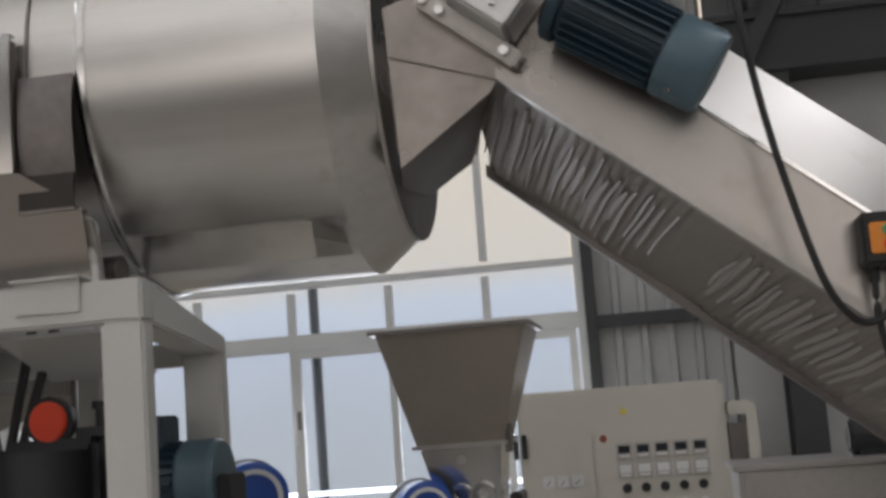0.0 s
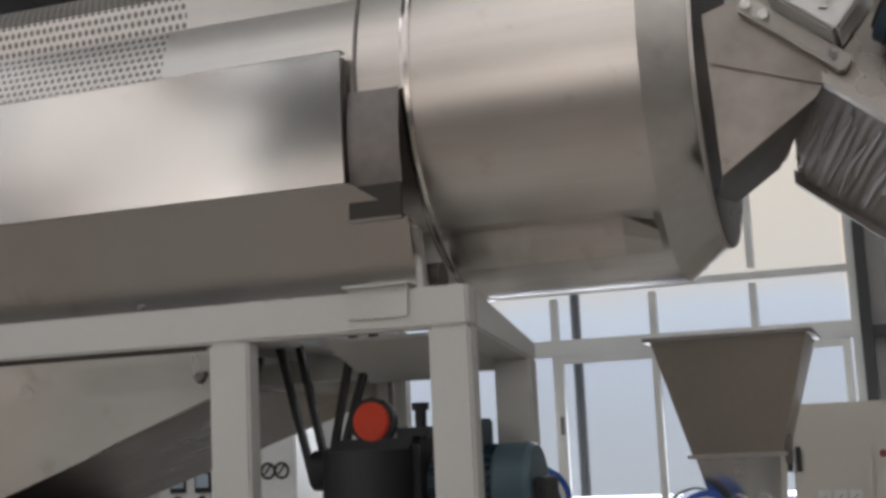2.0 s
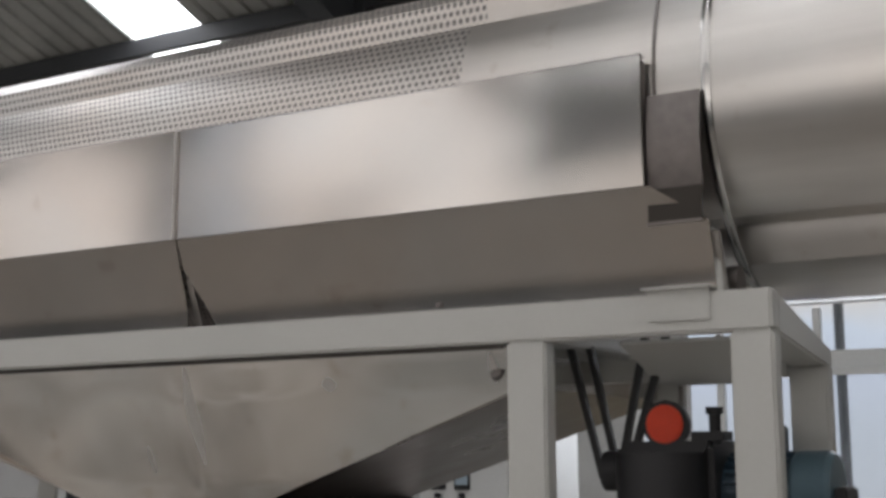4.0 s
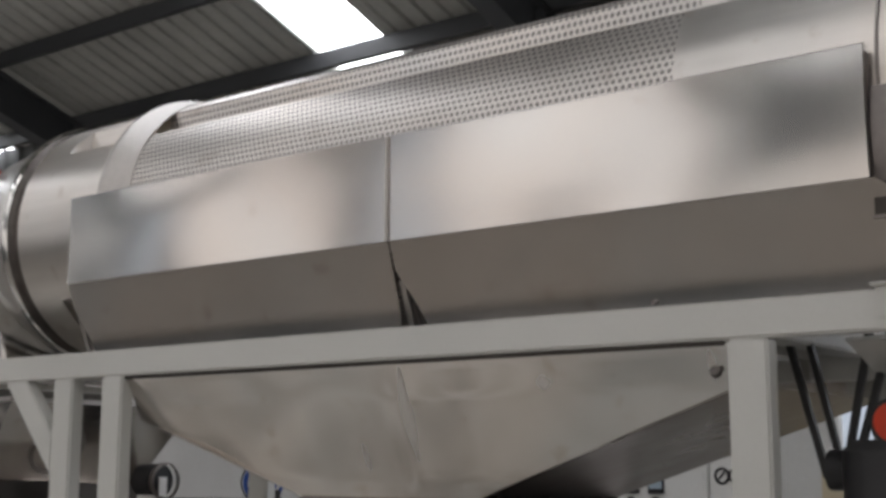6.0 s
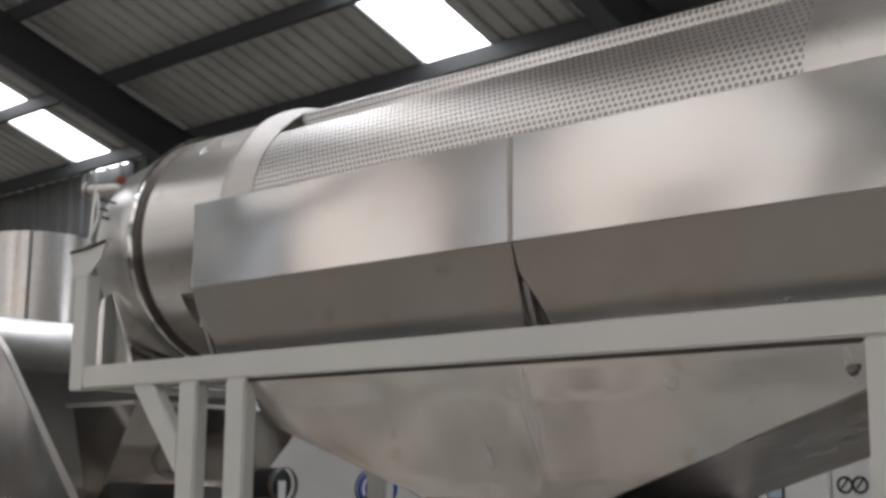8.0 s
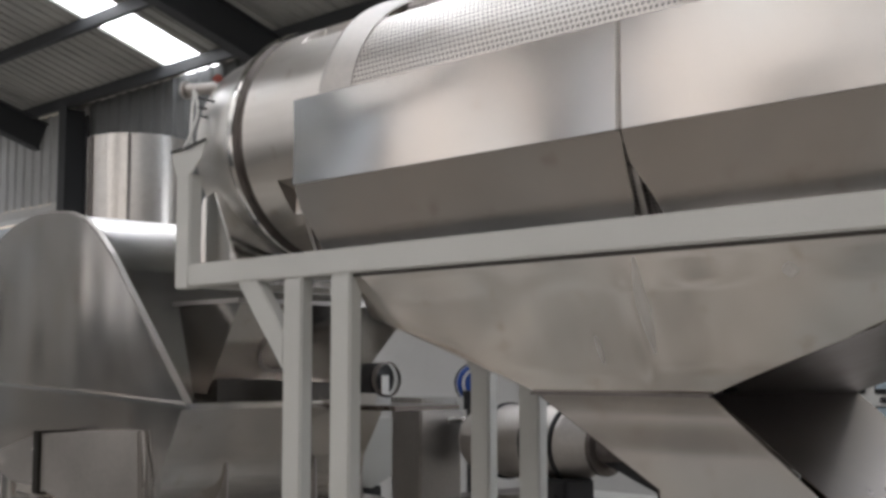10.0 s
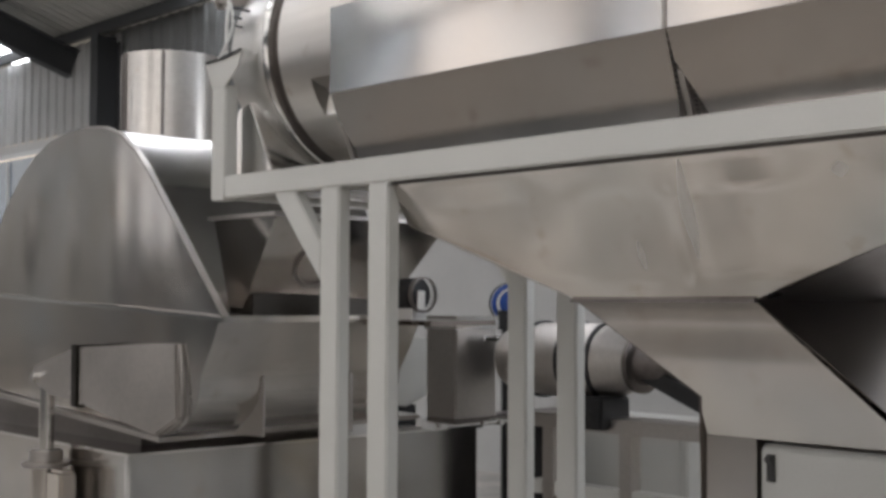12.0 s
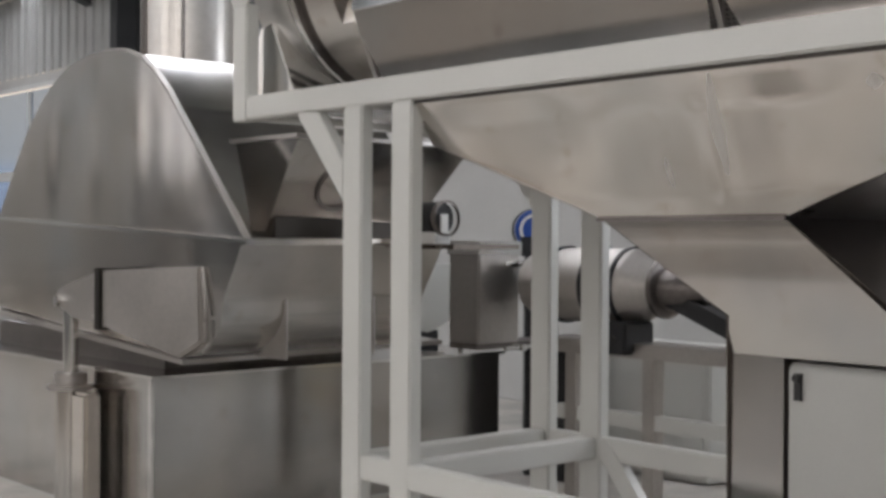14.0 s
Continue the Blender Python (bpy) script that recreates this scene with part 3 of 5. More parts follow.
bm = B(); box(bm, -1.067, -0.959, Y_BAY, Y_BAY + T - 0.002, GROUND, 1.765); part("bay_post", bm, PAINT, frm, bevel=0.007)
bm = B(); box(bm, -1.676, -1.064, Y_BAY + 0.003, Y_BAY + T - 0.004, 1.735, 1.80); part("bay_rear_rail", bm, PAINT, frm, bevel=0.006)
for x in (-4.58, -4.275, -1.66):
    bm = B(); box(bm, x, x + 0.09, YF + T - 0.001, YR + 0.001, 0.341, 0.433); part("cross_rail", bm, PAINT, frm, bevel=0.006)
for y0 in (YF, YR):
    bm = B()
    prism(bm, [(-4.925, FZ0), (-4.775, FZ0), (-4.592, 1.60), (-4.592, 1.44)], "y", y0 + 0.004, y0 + T - 0.004)
    part("diagonal_brace", bm, PAINT, frm, bevel=0.005)
    bm = B(); box(bm, -5.41, -5.295, y0 - 0.004, y0 + T, FZ0 - 0.006, 2.335); part("end_upright", bm, PAINT, frm, bevel=0.007)
    bm = B()
    prism(bm, [(-5.455, 2.45), (-5.44, 2.40), (-5.405, 2.325), (-5.30, 2.325), (-5.20, 2.40), (-5.165, 2.47), (-5.31, 2.45)], "y", y0 - 0.006, y0 + 0.004)
    part("wing_plate", bm, PAINT, frm, bevel=0.002)
bm = B(); box(bm, -1.275, -1.112, YF - 0.008, YF - 0.001, 1.852, 1.936); box(bm, -1.282, -1.105, YF - 0.026, YF + 0.05, 1.930, 1.937); part("angle_clip", bm, PAINT, frm, bevel=0.002)
bm = B(); bar(bm, (-4.15, 3.99, 0.4), (-3.65, 3.99, GROUND + 0.03), 0.05, 0.08); part("diagonal_brace", bm, PAINT, frm)
bm = B(); prism(bm, [(3.0, 1.82), (3.30, 1.72), (3.30, 1.715), (3.0, 1.81)], "x", -1.40, -1.10); part("drip_plate", bm, PAINT, frm)

# ---- guard ----
guard = thing("drum_guard", "folded stainless steel guard panels beside the drum, with small dents", "guard")
GY, GT = 2.884, 0.003


def guard_upper(x0, x1):
    bm = B()
    n = 40
    for i in range(n):
        xa, xb = x0 + (x1 - x0) * i / n, x0 + (x1 - x0) * (i + 1) / n
        rows = []
        for x in (xa, xb):
            bow = 0.006 * math.sin(2.3 * x + 0.7) + 0.003 * math.sin(5.1 * x)
            rows.append([bm.verts.new((x, GY + bow * s, z)) for z, s in ((2.205, 0), (2.29, 0.7), (2.38, 1), (2.47, 0.8), (2.551, 0.2))])
        for j in range(4):
            bm.faces.new((rows[0][j], rows[1][j], rows[1][j + 1], rows[0][j + 1]))
    bmesh.ops.remove_doubles(bm, verts=bm.verts, dist=1e-5)
    p = part("upper_panel", bm, STEEL, guard, smooth=40, thick=GT)
    bm = B(); box(bm, x0, x1, GY, GY + 0.03, 2.551, 2.556); part("hem", bm, STEEL, p)
    return p


def guard_lower(x0, x1, lean0, step=0.0):
    """The inward-sloping lower sheet; its lower left corner is cut back by lean0."""
    bm = B()
    top, low = (GY, 2.203), (2.965, 1.932)
    pts = []
    for s in (0, 0.35, 0.7, 0.85, 1.0):
        y, z = top[0] + (low[0] - top[0]) * s, top[1] + (low[1] - top[1]) * s
        if s > 0.8:
            y -= 0.010 * (s - 0.8) / 0.2
        pts.append((y, z, x0 + lean0 * max(s - 0.3, 0) / 0.7, x1 + (step if s > 0.3 else 0)))
    A = [bm.verts.new((a, y, z)) for y, z, a, b in pts]
    C = [bm.verts.new((b, y, z)) for y, z, a, b in pts]
    for i in range(len(pts) - 1):
        bm.faces.new((A[i], C[i], C[i + 1], A[i + 1]))
    return part("lower_panel", bm, STEEL, guard, smooth=20, thick=GT)


guard_upper(-2.848, -1.276)
guard_upper(-4.54, -2.852)
guard_lower(-2.842, -1.262, 0.11, 0.145)
guard_lower(-4.53, -2.846, 0.10)
bm = B(); cyl(bm, (-2.85, GY - 0.004, 2.205), (-2.85, GY - 0.004, 2.551), 0.008, 12); part("seam_strip", bm, STEEL_DULL, guard, "bright joint strip")
# dark sheets added for the drum's shade behind the guard edge
bm = B(); box(bm, -1.271, -1.128, 2.897, 2.903, 2.108, 2.195); part("end_infill", bm, SHADOW_STEEL, guard, "near-black sheet for the shade beside the hoop")
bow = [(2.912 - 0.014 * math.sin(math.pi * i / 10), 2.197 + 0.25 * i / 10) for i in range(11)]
bm = B(); prism(bm, bow + [(y + 0.006, z) for y, z in bow[::-1]], "x", -1.271, -1.128); part("end_infill", bm, STEEL_DARK, guard, "dark bowed sheet for the shade behind the guard edge")
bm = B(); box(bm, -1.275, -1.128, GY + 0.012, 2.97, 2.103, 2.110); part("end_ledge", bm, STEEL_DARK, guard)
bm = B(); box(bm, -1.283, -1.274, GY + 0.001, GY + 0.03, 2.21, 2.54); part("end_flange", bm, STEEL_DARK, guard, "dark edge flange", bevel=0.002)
for x in (-1.92,):
    bm = B(); cyl(bm, (x, 2.952, 1.943), (x, 2.94, 1.944), 0.008, 6); part("bolt", bm, STEEL_DARK, guard)
for k, x in enumerate((-2.846, -4.53, -1.13)):
    bm = B(); prism(bm, [(2.93, 2.08), (2.99, 1.925), (3.0, 1.925), (2.945, 2.08)], "x", x + 0.006, x + 0.03); part("gusset", bm, STEEL_DULL, guard)

roller = thing("support_roller", "pale support roller bracket beneath the drum hoop", "roller")
bm = B(); prism(bm, [(-1.138, 1.922), (-1.098, 1.922), (-1.113, 2.08), (-1.132, 2.10)], "y", 2.955, 3.0); part("bracket", bm, PAINT, roller, bevel=0.004)
bm = B(); cyl(bm, (-1.14, 3.08, 1.965), (-1.09, 3.08, 1.965), 0.043, 24); part("wheel", bm, STEEL_DARK, roller)
bm = B(); box(bm, -1.145, -1.085, 3.0, 3.1, 1.922, 1.93); part("base_plate", bm, PAINT, roller)

# ---- collecting hopper and chute below the drum ----
hopper = thing("collecting_hopper", "dented stainless steel collecting hopper under the drum", "hopper")
corner = {"tl": (-4.165, 2.912, 1.798), "tr": (-1.662, 2.912, 1.798), "ml": (-4.165, 2.99, 1.655), "mr": (-1.662, 2.965, 1.706), "bl": (-3.445, 3.147, 1.37), "br": (-2.703, 3.147, 1.37)}
back = {k: (x, 4.08 if k in ("bl", "br") else 4.03, z) for k, (x, y, z) in corner.items()}


def sheet(name, pts, parent, mat, cuts=5, bulge=0.0, thick=0.003, label=""):
    bm = B()
    bm.faces.new([bm.verts.new(p) for p in pts])
    bmesh.ops.triangulate(bm, faces=bm.faces)
    if cuts:
        bmesh.ops.subdivide_edges(bm, edges=bm.edges, cuts=cuts, use_grid_fill=True)
    bm.normal_update()
    if bulge:
        for v in bm.verts:
            if not v.is_boundary:
                v.co += v.normal * bulge * noise.noise(v.co * 2.3)
    return part(name, bm, mat, parent, label, smooth=35, thick=thick)


def hopper_y(x, z):
    """Face of the front plate: a flat slope with a welded crease, a long bow and a few dents."""
    edge = min(max((1.8 - z) / 0.1, 0), 1) * min(max((z - 1.37) / 0.08, 0), 1)
    h = 0.008 * math.exp(-((x + 2.84 + 0.1 * (1.8 - z)) / 0.055) ** 2)
    h += 0.015 * math.sin(3.1 * x + 2.2 * z) + 0.007 * math.sin(7.3 * x - 3 * z) + 0.0016 * math.sin(17 * x + 5 * z)
    for dx, dz, r, k in ((-2.30, 1.73, 0.035, 0.002), (-3.1, 1.52, 0.05, 0.003), (-3.55, 1.60, 0.07, 0.004)):
        h += k * math.exp(-((x - dx) ** 2 + (z - dz) ** 2) / r ** 2)
    return 2.912 + 0.549 * (1.798 - z) - h * edge


bm = B()
rows = []
for j in range(25):
    z = 1.817 + (1.37 - 1.817) * j / 24
    xl = -4.165 if z > 1.655 else -4.165 + 0.72 * (1.655 - z) / 0.285
    xr = -1.662 if z > 1.706 else -1.662 - 1.041 * (1.706 - z) / 0.336
    rows.append([bm.verts.new((xl + (xr - xl) * i / 90, hopper_y(xl + (xr - xl) * i / 90, z), z)) for i in range(91)])
for A, C in zip(rows, rows[1:]):
    for i in range(90):
        bm.faces.new((A[i], A[i + 1], C[i + 1], C[i]))
part("front_plate", bm, STEEL, hopper, "dented front plate with soft creases", smooth=35, thick=0.003)


def glint_patch(cx, z0, z1, w):
    """A pale matt streak for a bright reflection on the front plate, pointed at both ends."""
    bm = B()
    prev = None
    for j in range(13):
        s = j / 12
        z = z0 + (z1 - z0) * s
        half = w * math.sin(math.pi * (0.04 + 0.92 * s)) * (1 + 0.2 * noise.noise(Vector((cx, z * 9, 0))))
        x = cx - 0.1 * (1.8 - z)
        row = [bm.verts.new((x + half * q, hopper_y(x + half * q, z) - 0.0022, z)) for q in (-1, -0.4, 0.4, 1)]
        if prev:
            for i in range(3):
                bm.faces.new((prev[i], prev[i + 1], row[i + 1], row[i]))
        prev = row
    part("ground_seam", bm, STEEL_GLINT, hopper, "pale streak for a bright reflection on the plate")


# the gap's shadow and stain line, put in as a near-black strip
bm = B(); box(bm, -4.16, -1.69, 2.893, 2.899, 1.806, 1.8195); part("gasket", bm, SHADOW_STEEL, hopper, "dark strip for the shadowed and stained gap under the rail")
glint_patch(-2.82, 1.80, 1.50, 0.022)
glint_patch(-2.285, 1.752, 1.712, 0.024)
glint_patch(-3.06, 1.56, 1.47, 0.012)
glint_patch(-1.74, 1.80, 1.72, 0.012)
c = back
sheet("rear_plate", [c["tl"], c["tr"], c["mr"], c["br"], c["bl"], c["ml"]], hopper, STEEL, 0)
# this side faces down: its shade comes from the darkened steel
sheet("side_plate", [corner["mr"], corner["br"], back["br"], back["mr"]], hopper, STEEL_DARKENED, 3, 0.012, label="sloping side plate, its shade put into the dark colour")
sheet("side_plate", [corner["ml"], corner["bl"], back["bl"], back["ml"]], hopper, STEEL_DULL, 0)
# end lips
sheet("end_lip", [corner["mr"], corner["tr"], back["tr"], back["mr"]], hopper, STEEL, 0)
sheet("end_lip", [corner["ml"], corner["tl"], back["tl"], back["ml"]], hopper, STEEL, 0)
for x, z in ((-1.735, 1.745),):
    bm = B(); cyl(bm, (x, 2.932, z), (x, 2.945, z - 0.008), 0.016, 10); part("bolt", bm, STEEL_DARK, hopper)
chute = thing("outlet_chute", "stainless steel offset chute below the hopper", "chute")
CY0, CY1 = 3.147, 4.078


def chute_y(z):
    """The front leans back below a short upright neck."""
    d = max(1.368 - z, 0)
    return CY0 + 0.02 * math.sin(min(d / 0.18, 1) * math.pi) * 0.3 + 0.20 * max(min(d, 0.45) - 0.05, 0)


def chute_row(z, n):
    """Outline of the sheet at height z: offset to one side, then down the narrow leg."""
    xl = -3.445 + (1.368 - z) * 0.54 / 0.313 if z > 1.055 else -2.905
    xr = -2.703 + (1.368 - z) * 0.603 / 0.493
    if z < 0.93:
        xr = -2.70
    k = (chute_y(z) + 0.228) / 3.375  # the sheet widens a little as it leans back
    return [(-0.486 + (xl + (xr - xl) * i / n + 0.486) * k, z) for i in range(n + 1)]


levels = sorted([1.368 - 0.0253 * i for i in range(18)] + [1.056, 1.054, 0.931], reverse=True)
legs = [0.929, 0.6, 0.3, 0.0, GROUND]
for name, mirror, steps in (("front_plate", 0, levels), ("rear_plate", 1, levels), ("leg_plate", 0, legs), ("leg_plate", 1, legs)):
    bm = B()
    grid = [[bm.verts.new((x, CY1 if mirror else chute_y(z) - 0.004 * math.sin(5 * x + 3), z)) for x, z in chute_row(z, 16)] for z in steps]
    for A, C in zip(grid, grid[1:]):
        for i in range(16):
            bm.faces.new((A[i], A[i + 1], C[i + 1], C[i]))
    part(name, bm, STEEL_TANK, chute, smooth=40, thick=0.003)
# chute sides in the same darkened steel, for their shade
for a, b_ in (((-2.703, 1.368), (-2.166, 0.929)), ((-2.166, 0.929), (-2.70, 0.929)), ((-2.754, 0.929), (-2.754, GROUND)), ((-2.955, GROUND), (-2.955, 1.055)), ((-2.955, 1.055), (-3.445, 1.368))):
    sheet("side_plate", [(a[0], chute_y(a[1]), a[1]), (b_[0], chute_y(b_[1]), b_[1]), (b_[0], CY1, b_[1]), (a[0], CY1, a[1])], chute, STEEL_DARKENED, 0)
bm = B(); bar(bm, (-3.46, CY0 - 0.006, 1.366), (-2.70, CY0 - 0.006, 1.366), 0.012, 0.012); part("joint_flange", bm, STEEL_DARK, chute)

# ---- end housing at the vessel side ----
house = thing("outlet_housing", "stainless steel end housing of the drum with a sloping outlet", "housing")
bm = B(); lathe(bm, [(-5.085, 0.545), (-5.10, 0.548), (-5.30, 0.50), (-5.42, 0.485), (-5.43, 0.47), (-5.43, 0.052)], 72, (0, AX_Y, AX_Z)); part("shell", bm, STEEL_ROLL, house)
bm = B(); prism(bm, [(-5.36, 2.24), (-5.27, 2.26), (-5.085, 1.93), (-5.085, 1.84), (-5.34, 1.84), (-5.42, 2.05)], "y", 2.99, 3.95); part("outlet_box", bm, STEEL, house, bevel=0.004)
bm = B(); cyl(bm, (-5.43, 3.12, 2.79), (-5.62, 3.06, 2.80), 0.03, 16); cyl(bm, (-5.62, 3.06, 2.80), (-5.635, 3.055, 2.80), 0.045, 16); part("pipe_stub", bm, STEEL_DULL, house)
bm = B(); box(bm, -5.40, -5.355, 3.05, 3.09, 2.80, 2.835); part("cap", bm, RUST_RED, house, "small faded red plastic cap", bevel=0.01)
for pts in ([(-5.36, 2.93, 2.74), (-5.345, 2.91, 2.6), (-5.33, 2.9, 2.46)], [(-5.33, 2.92, 2.72), (-5.29, 2.905, 2.6), (-5.34, 2.87, 2.45)]):
    bm = B(); pipe(bm, pts, 0.008, 8); part("strap", bm, WHITE, house, "pale plastic tie strap")
for a, b_ in (((-5.45, 2.872, 2.45), (-5.31, 2.868, 2.455)), ((-5.31, 2.868, 2.455), (-5.17, 2.872, 2.475)), ((-5.30, 2.915, 2.69), (-5.20, 2.935, 2.66)), ((-5.32, 2.91, 2.65), (-5.24, 2.92, 2.63)), ((-5.27, 2.915, 2.60), (-5.23, 2.92, 2.59))):
    bm = B(); bar(bm, a, b_, 0.008, 0.012); part("marker_stroke", bm, BLACK, house, "black marker stroke")

# ---- inclined conveyor ----
conv = thing("inclined_conveyor", "inclined stainless steel conveyor feeding the drum", "conveyor")
SL = -0.815


def cz(x, z):
    return z + SL * x


def along(prof, x0, x1):
    """A closed (y, z) section at x = 0, slid along the slope from x0 to x1."""
    bm = B()
    loft(bm, [[(x0, y, cz(x0, z)) for y, z in prof], [(x1, y, cz(x1, z)) for y, z in prof]], cap=True)
    return bm


XB = 2.3
part("side_plate", along([(3.06, 2.268), (3.06, 2.525), (3.066, 2.525), (3.066, 2.268)], -0.20, XB), STEEL_COVER, conv)
part("lower_hem", along([(3.048, 2.262), (3.048, 2.292), (3.09, 2.292), (3.09, 2.262)], -0.10, XB), STEEL_DULL, conv)
part("cover", along([(3.06, 2.527), (3.20, 2.77), (3.66, 2.77), (3.80, 2.52), (3.796, 2.516), (3.655, 2.764), (3.205, 2.764), (3.066, 2.524)], -0.02, XB), STEEL_COVER, conv)
part("cover_lip", along([(3.050, 2.520), (3.050, 2.530), (3.07, 2.534), (3.07, 2.520)], 0.12, XB), CHROME, conv)
part("rear_plate", along([(3.80, 2.07), (3.80, 2.52), (3.806, 2.52), (3.806, 2.07)], -0.22, XB), STEEL, conv)
part("rear_hem", along([(3.785, 2.06), (3.785, 2.10), (3.83, 2.10), (3.83, 2.06)], -0.23, XB), STEEL_DARK, conv)
SKEW = 0.15  # the wrinkles run askew across the trough


def film_calm(u):
    """1 where the film is gathered, near 0 on the smooth patches between."""
    return min(max(1.15 + 0.75 * math.sin(10.5 * u + 0.9) + 0.55 * math.sin(23.0 * u + 1.0), 0.03), 1)


bm = B()
nx, ny = 420, 44
grid = []
for i in range(nx + 1):
    x = -0.20 + 1.9 * i / nx
    row = []
    for j in range(ny + 1):
        s = j / ny
        y, z = 3.07 + 0.72 * s, 2.275 - 0.185 * s
        calm = film_calm(x + SKEW * s)
        wob = 0.008 * noise.noise(Vector((x * 9, s * 1.2, 4)))
        h = 0.004 * math.sin(2 * math.pi * (x + SKEW * s + wob) / 0.0225) * calm * min(4 * s + 0.1, 1) + 0.012 * noise.noise(Vector((x * 5, s * 1.5, 7)))
        row.append(bm.verts.new((x, y, cz(x, z) + h)))
    grid.append(row)
for i in range(nx):
    for j in range(ny):
        bm.faces.new((grid[i][j], grid[i + 1][j], grid[i + 1][j + 1], grid[i][j + 1]))
part("underside_sheet", bm, FILM, conv, "crinkled protective film under the trough", smooth=60)
# pale strips along the wrinkles put their highlight streaks into colour
rng = random.Random(5)
for k in range(92):
    u = -0.16 + 0.0225 * k + 0.005 * rng.uniform(-1, 1)
    if film_calm(u) < 0.25 or rng.random() < 0.1:
        continue
    s0, s1, w = rng.uniform(0.08, 0.3), rng.uniform(0.62, 0.95), 0.004 + 0.006 * rng.random()
    bm = B()
    prev = None
    for j in range(9):
        f = j / 8
        s = s0 + (s1 - s0) * f
        q = u - SKEW * s + 0.006 * noise.noise(Vector((u * 30, s * 3, 0)))
        ww = w * (0.25 + 0.75 * math.sin(math.pi * (0.08 + 0.84 * f)))
        p = Vector((q, 3.07 + 0.72 * s, cz(q, 2.275 - 0.185 * s) - 0.010 + 0.012 * noise.noise(Vector((q * 5, s * 1.5, 7)))))
        row = [bm.verts.new(p + Vector((d * ww, 0, SL * d * ww + 0.006 * abs(d) ** 1.5))) for d in (-1, -0.5, 0, 0.5, 1)]
        if prev:
            for i in range(4):
                bm.faces.new((prev[i], prev[i + 1], row[i + 1], row[i]))
        prev = row
    part("film_fold", bm, FOLD_SHEEN, conv, smooth=80)
bm = B(); prism(bm, [(-0.36, 2.43), (-0.27, 2.53), (-0.235, 2.545), (-0.19, 2.68), (-0.10, 2.60), (-0.085, 2.338)], "y", 3.052, 3.06); part("head_plate", bm, STEEL_MOTTLED, conv, "rounded head plate", bevel=0.002)
sheet("chute_plate", [(-0.372, 3.064, 2.56), (-0.19, 3.064, 2.62), (-0.09, 3.064, 2.36), (-0.117, 3.064, 2.317), (-0.352, 3.064, 2.15)], conv, STEEL_MOTTLED, 0, 0.0, label="mottled chute plate")
sheet("chute_floor", [(-0.117, 3.066, 2.317), (-0.352, 3.066, 2.15), (-0.46, 3.62, 2.125), (-0.271, 3.79, 2.296)], conv, BROWN_STEEL, 4, 0.012, label="dark brown chute floor")
bm = B(); prism(bm, [(-0.345, 2.25), (-0.34, 2.6), (-0.1, 2.7), (-0.2, 2.5), (-0.27, 2.32)], "y", 3.70, 3.79); part("chute_cheek", bm, STEEL_MOTTLED, conv)
bm = B(); box(bm, 0.815, 0.945, 3.12, 3.2, GROUND, 1.385); part("leg", bm, PAINT, conv, bevel=0.005)

# geared motor on the conveyor head; its local x runs along the shaft
gm = thing("geared_motor", "blue-grey ribbed electric motor with an aluminium worm gearbox", "motor")
gm.matrix_world = look((0.072, 2.925, 2.482), (1.0, 2.925, 1.866)) @ pose(0, 0, 0, 0, 90, 0)
# in this space the shaft points along +x from the gearbox to the fan
bm = B(); cyl(bm, (0.03, 0, 0), (0.29, 0, 0), 0.079, 32)
part("stator", bm, MOTOR, gm)
for k in range(26):
    a = 2 * math.pi * k / 26
    bm = B(); bar(bm, (0.045, 0.085 * math.cos(a), 0.085 * math.sin(a)), (0.275, 0.085 * math.cos(a), 0.085 * math.sin(a)), 0.005, 0.03, up=(0, math.cos(a), math.sin(a)))
    part("fin", bm, MOTOR, gm)
bm = B(); cyl(bm, (0.0, 0, 0), (0.03, 0, 0), 0.098, 32); part("end_shield", bm, MOTOR, gm, bevel=0.004)
bm = B(); lathe(bm, [(0.285, 0.098), (0.30, 0.101), (0.385, 0.101), (0.40, 0.094), (0.405, 0.05), (0.405, 0.0)], 40); part("fan_cover", bm, material("fan_cover_paint", (0.09, 0.15, 0.185), 0.4, 0.1, (1, 1, 1), 0.1, 60), gm, "lighter blue-grey fan cover")
for a in (0.6, 2.6, 4.6):
    bm = B(); cyl(bm, (0.33, 0.1 * math.cos(a), 0.1 * math.sin(a)), (0.33, 0.106 * math.cos(a), 0.106 * math.sin(a)), 0.007, 8); part("screw", bm, CHROME, gm)
bm = B(); cyl(bm, (-0.012, 0, 0), (0.0, 0, 0), 0.075, 32); part("flange", bm, IRON, gm)

gear = thing("worm_gearbox", "cast aluminium worm gearbox with ribbed face", "gearbox")
ALU = material("cast_aluminium", (0.62, 0.62, 0.61), 0.35, 0.9, (1, 1, 1), 0.25, 45, 0.1, 0.2)
gear.matrix_world = pose(-0.085, 2.96, 2.535, 0, 39, 0)
bm = B(); box(bm, -0.10, 0.10, -0.075, 0.09, -0.075, 0.13); part("case", bm, ALU, gear, bevel=0.012)
for x, z, w, h in ((0, 0.12, 0.19, 0.012), (0, -0.065, 0.19, 0.012), (-0.09, 0.03, 0.012, 0.19), (0.09, 0.03, 0.012, 0.19)):
    bm = B(); box(bm, x - w / 2, x + w / 2, -0.09, -0.074, z - h / 2, z + h / 2); part("rib", bm, ALU, gear, bevel=0.003)
bm = B(); cyl(bm, (0, -0.075, 0.03), (0, -0.098, 0.03), 0.055, 28); cyl(bm, (0, -0.098, 0.03), (0, -0.104, 0.03), 0.03, 20); part("bearing_cap", bm, ALU, gear)
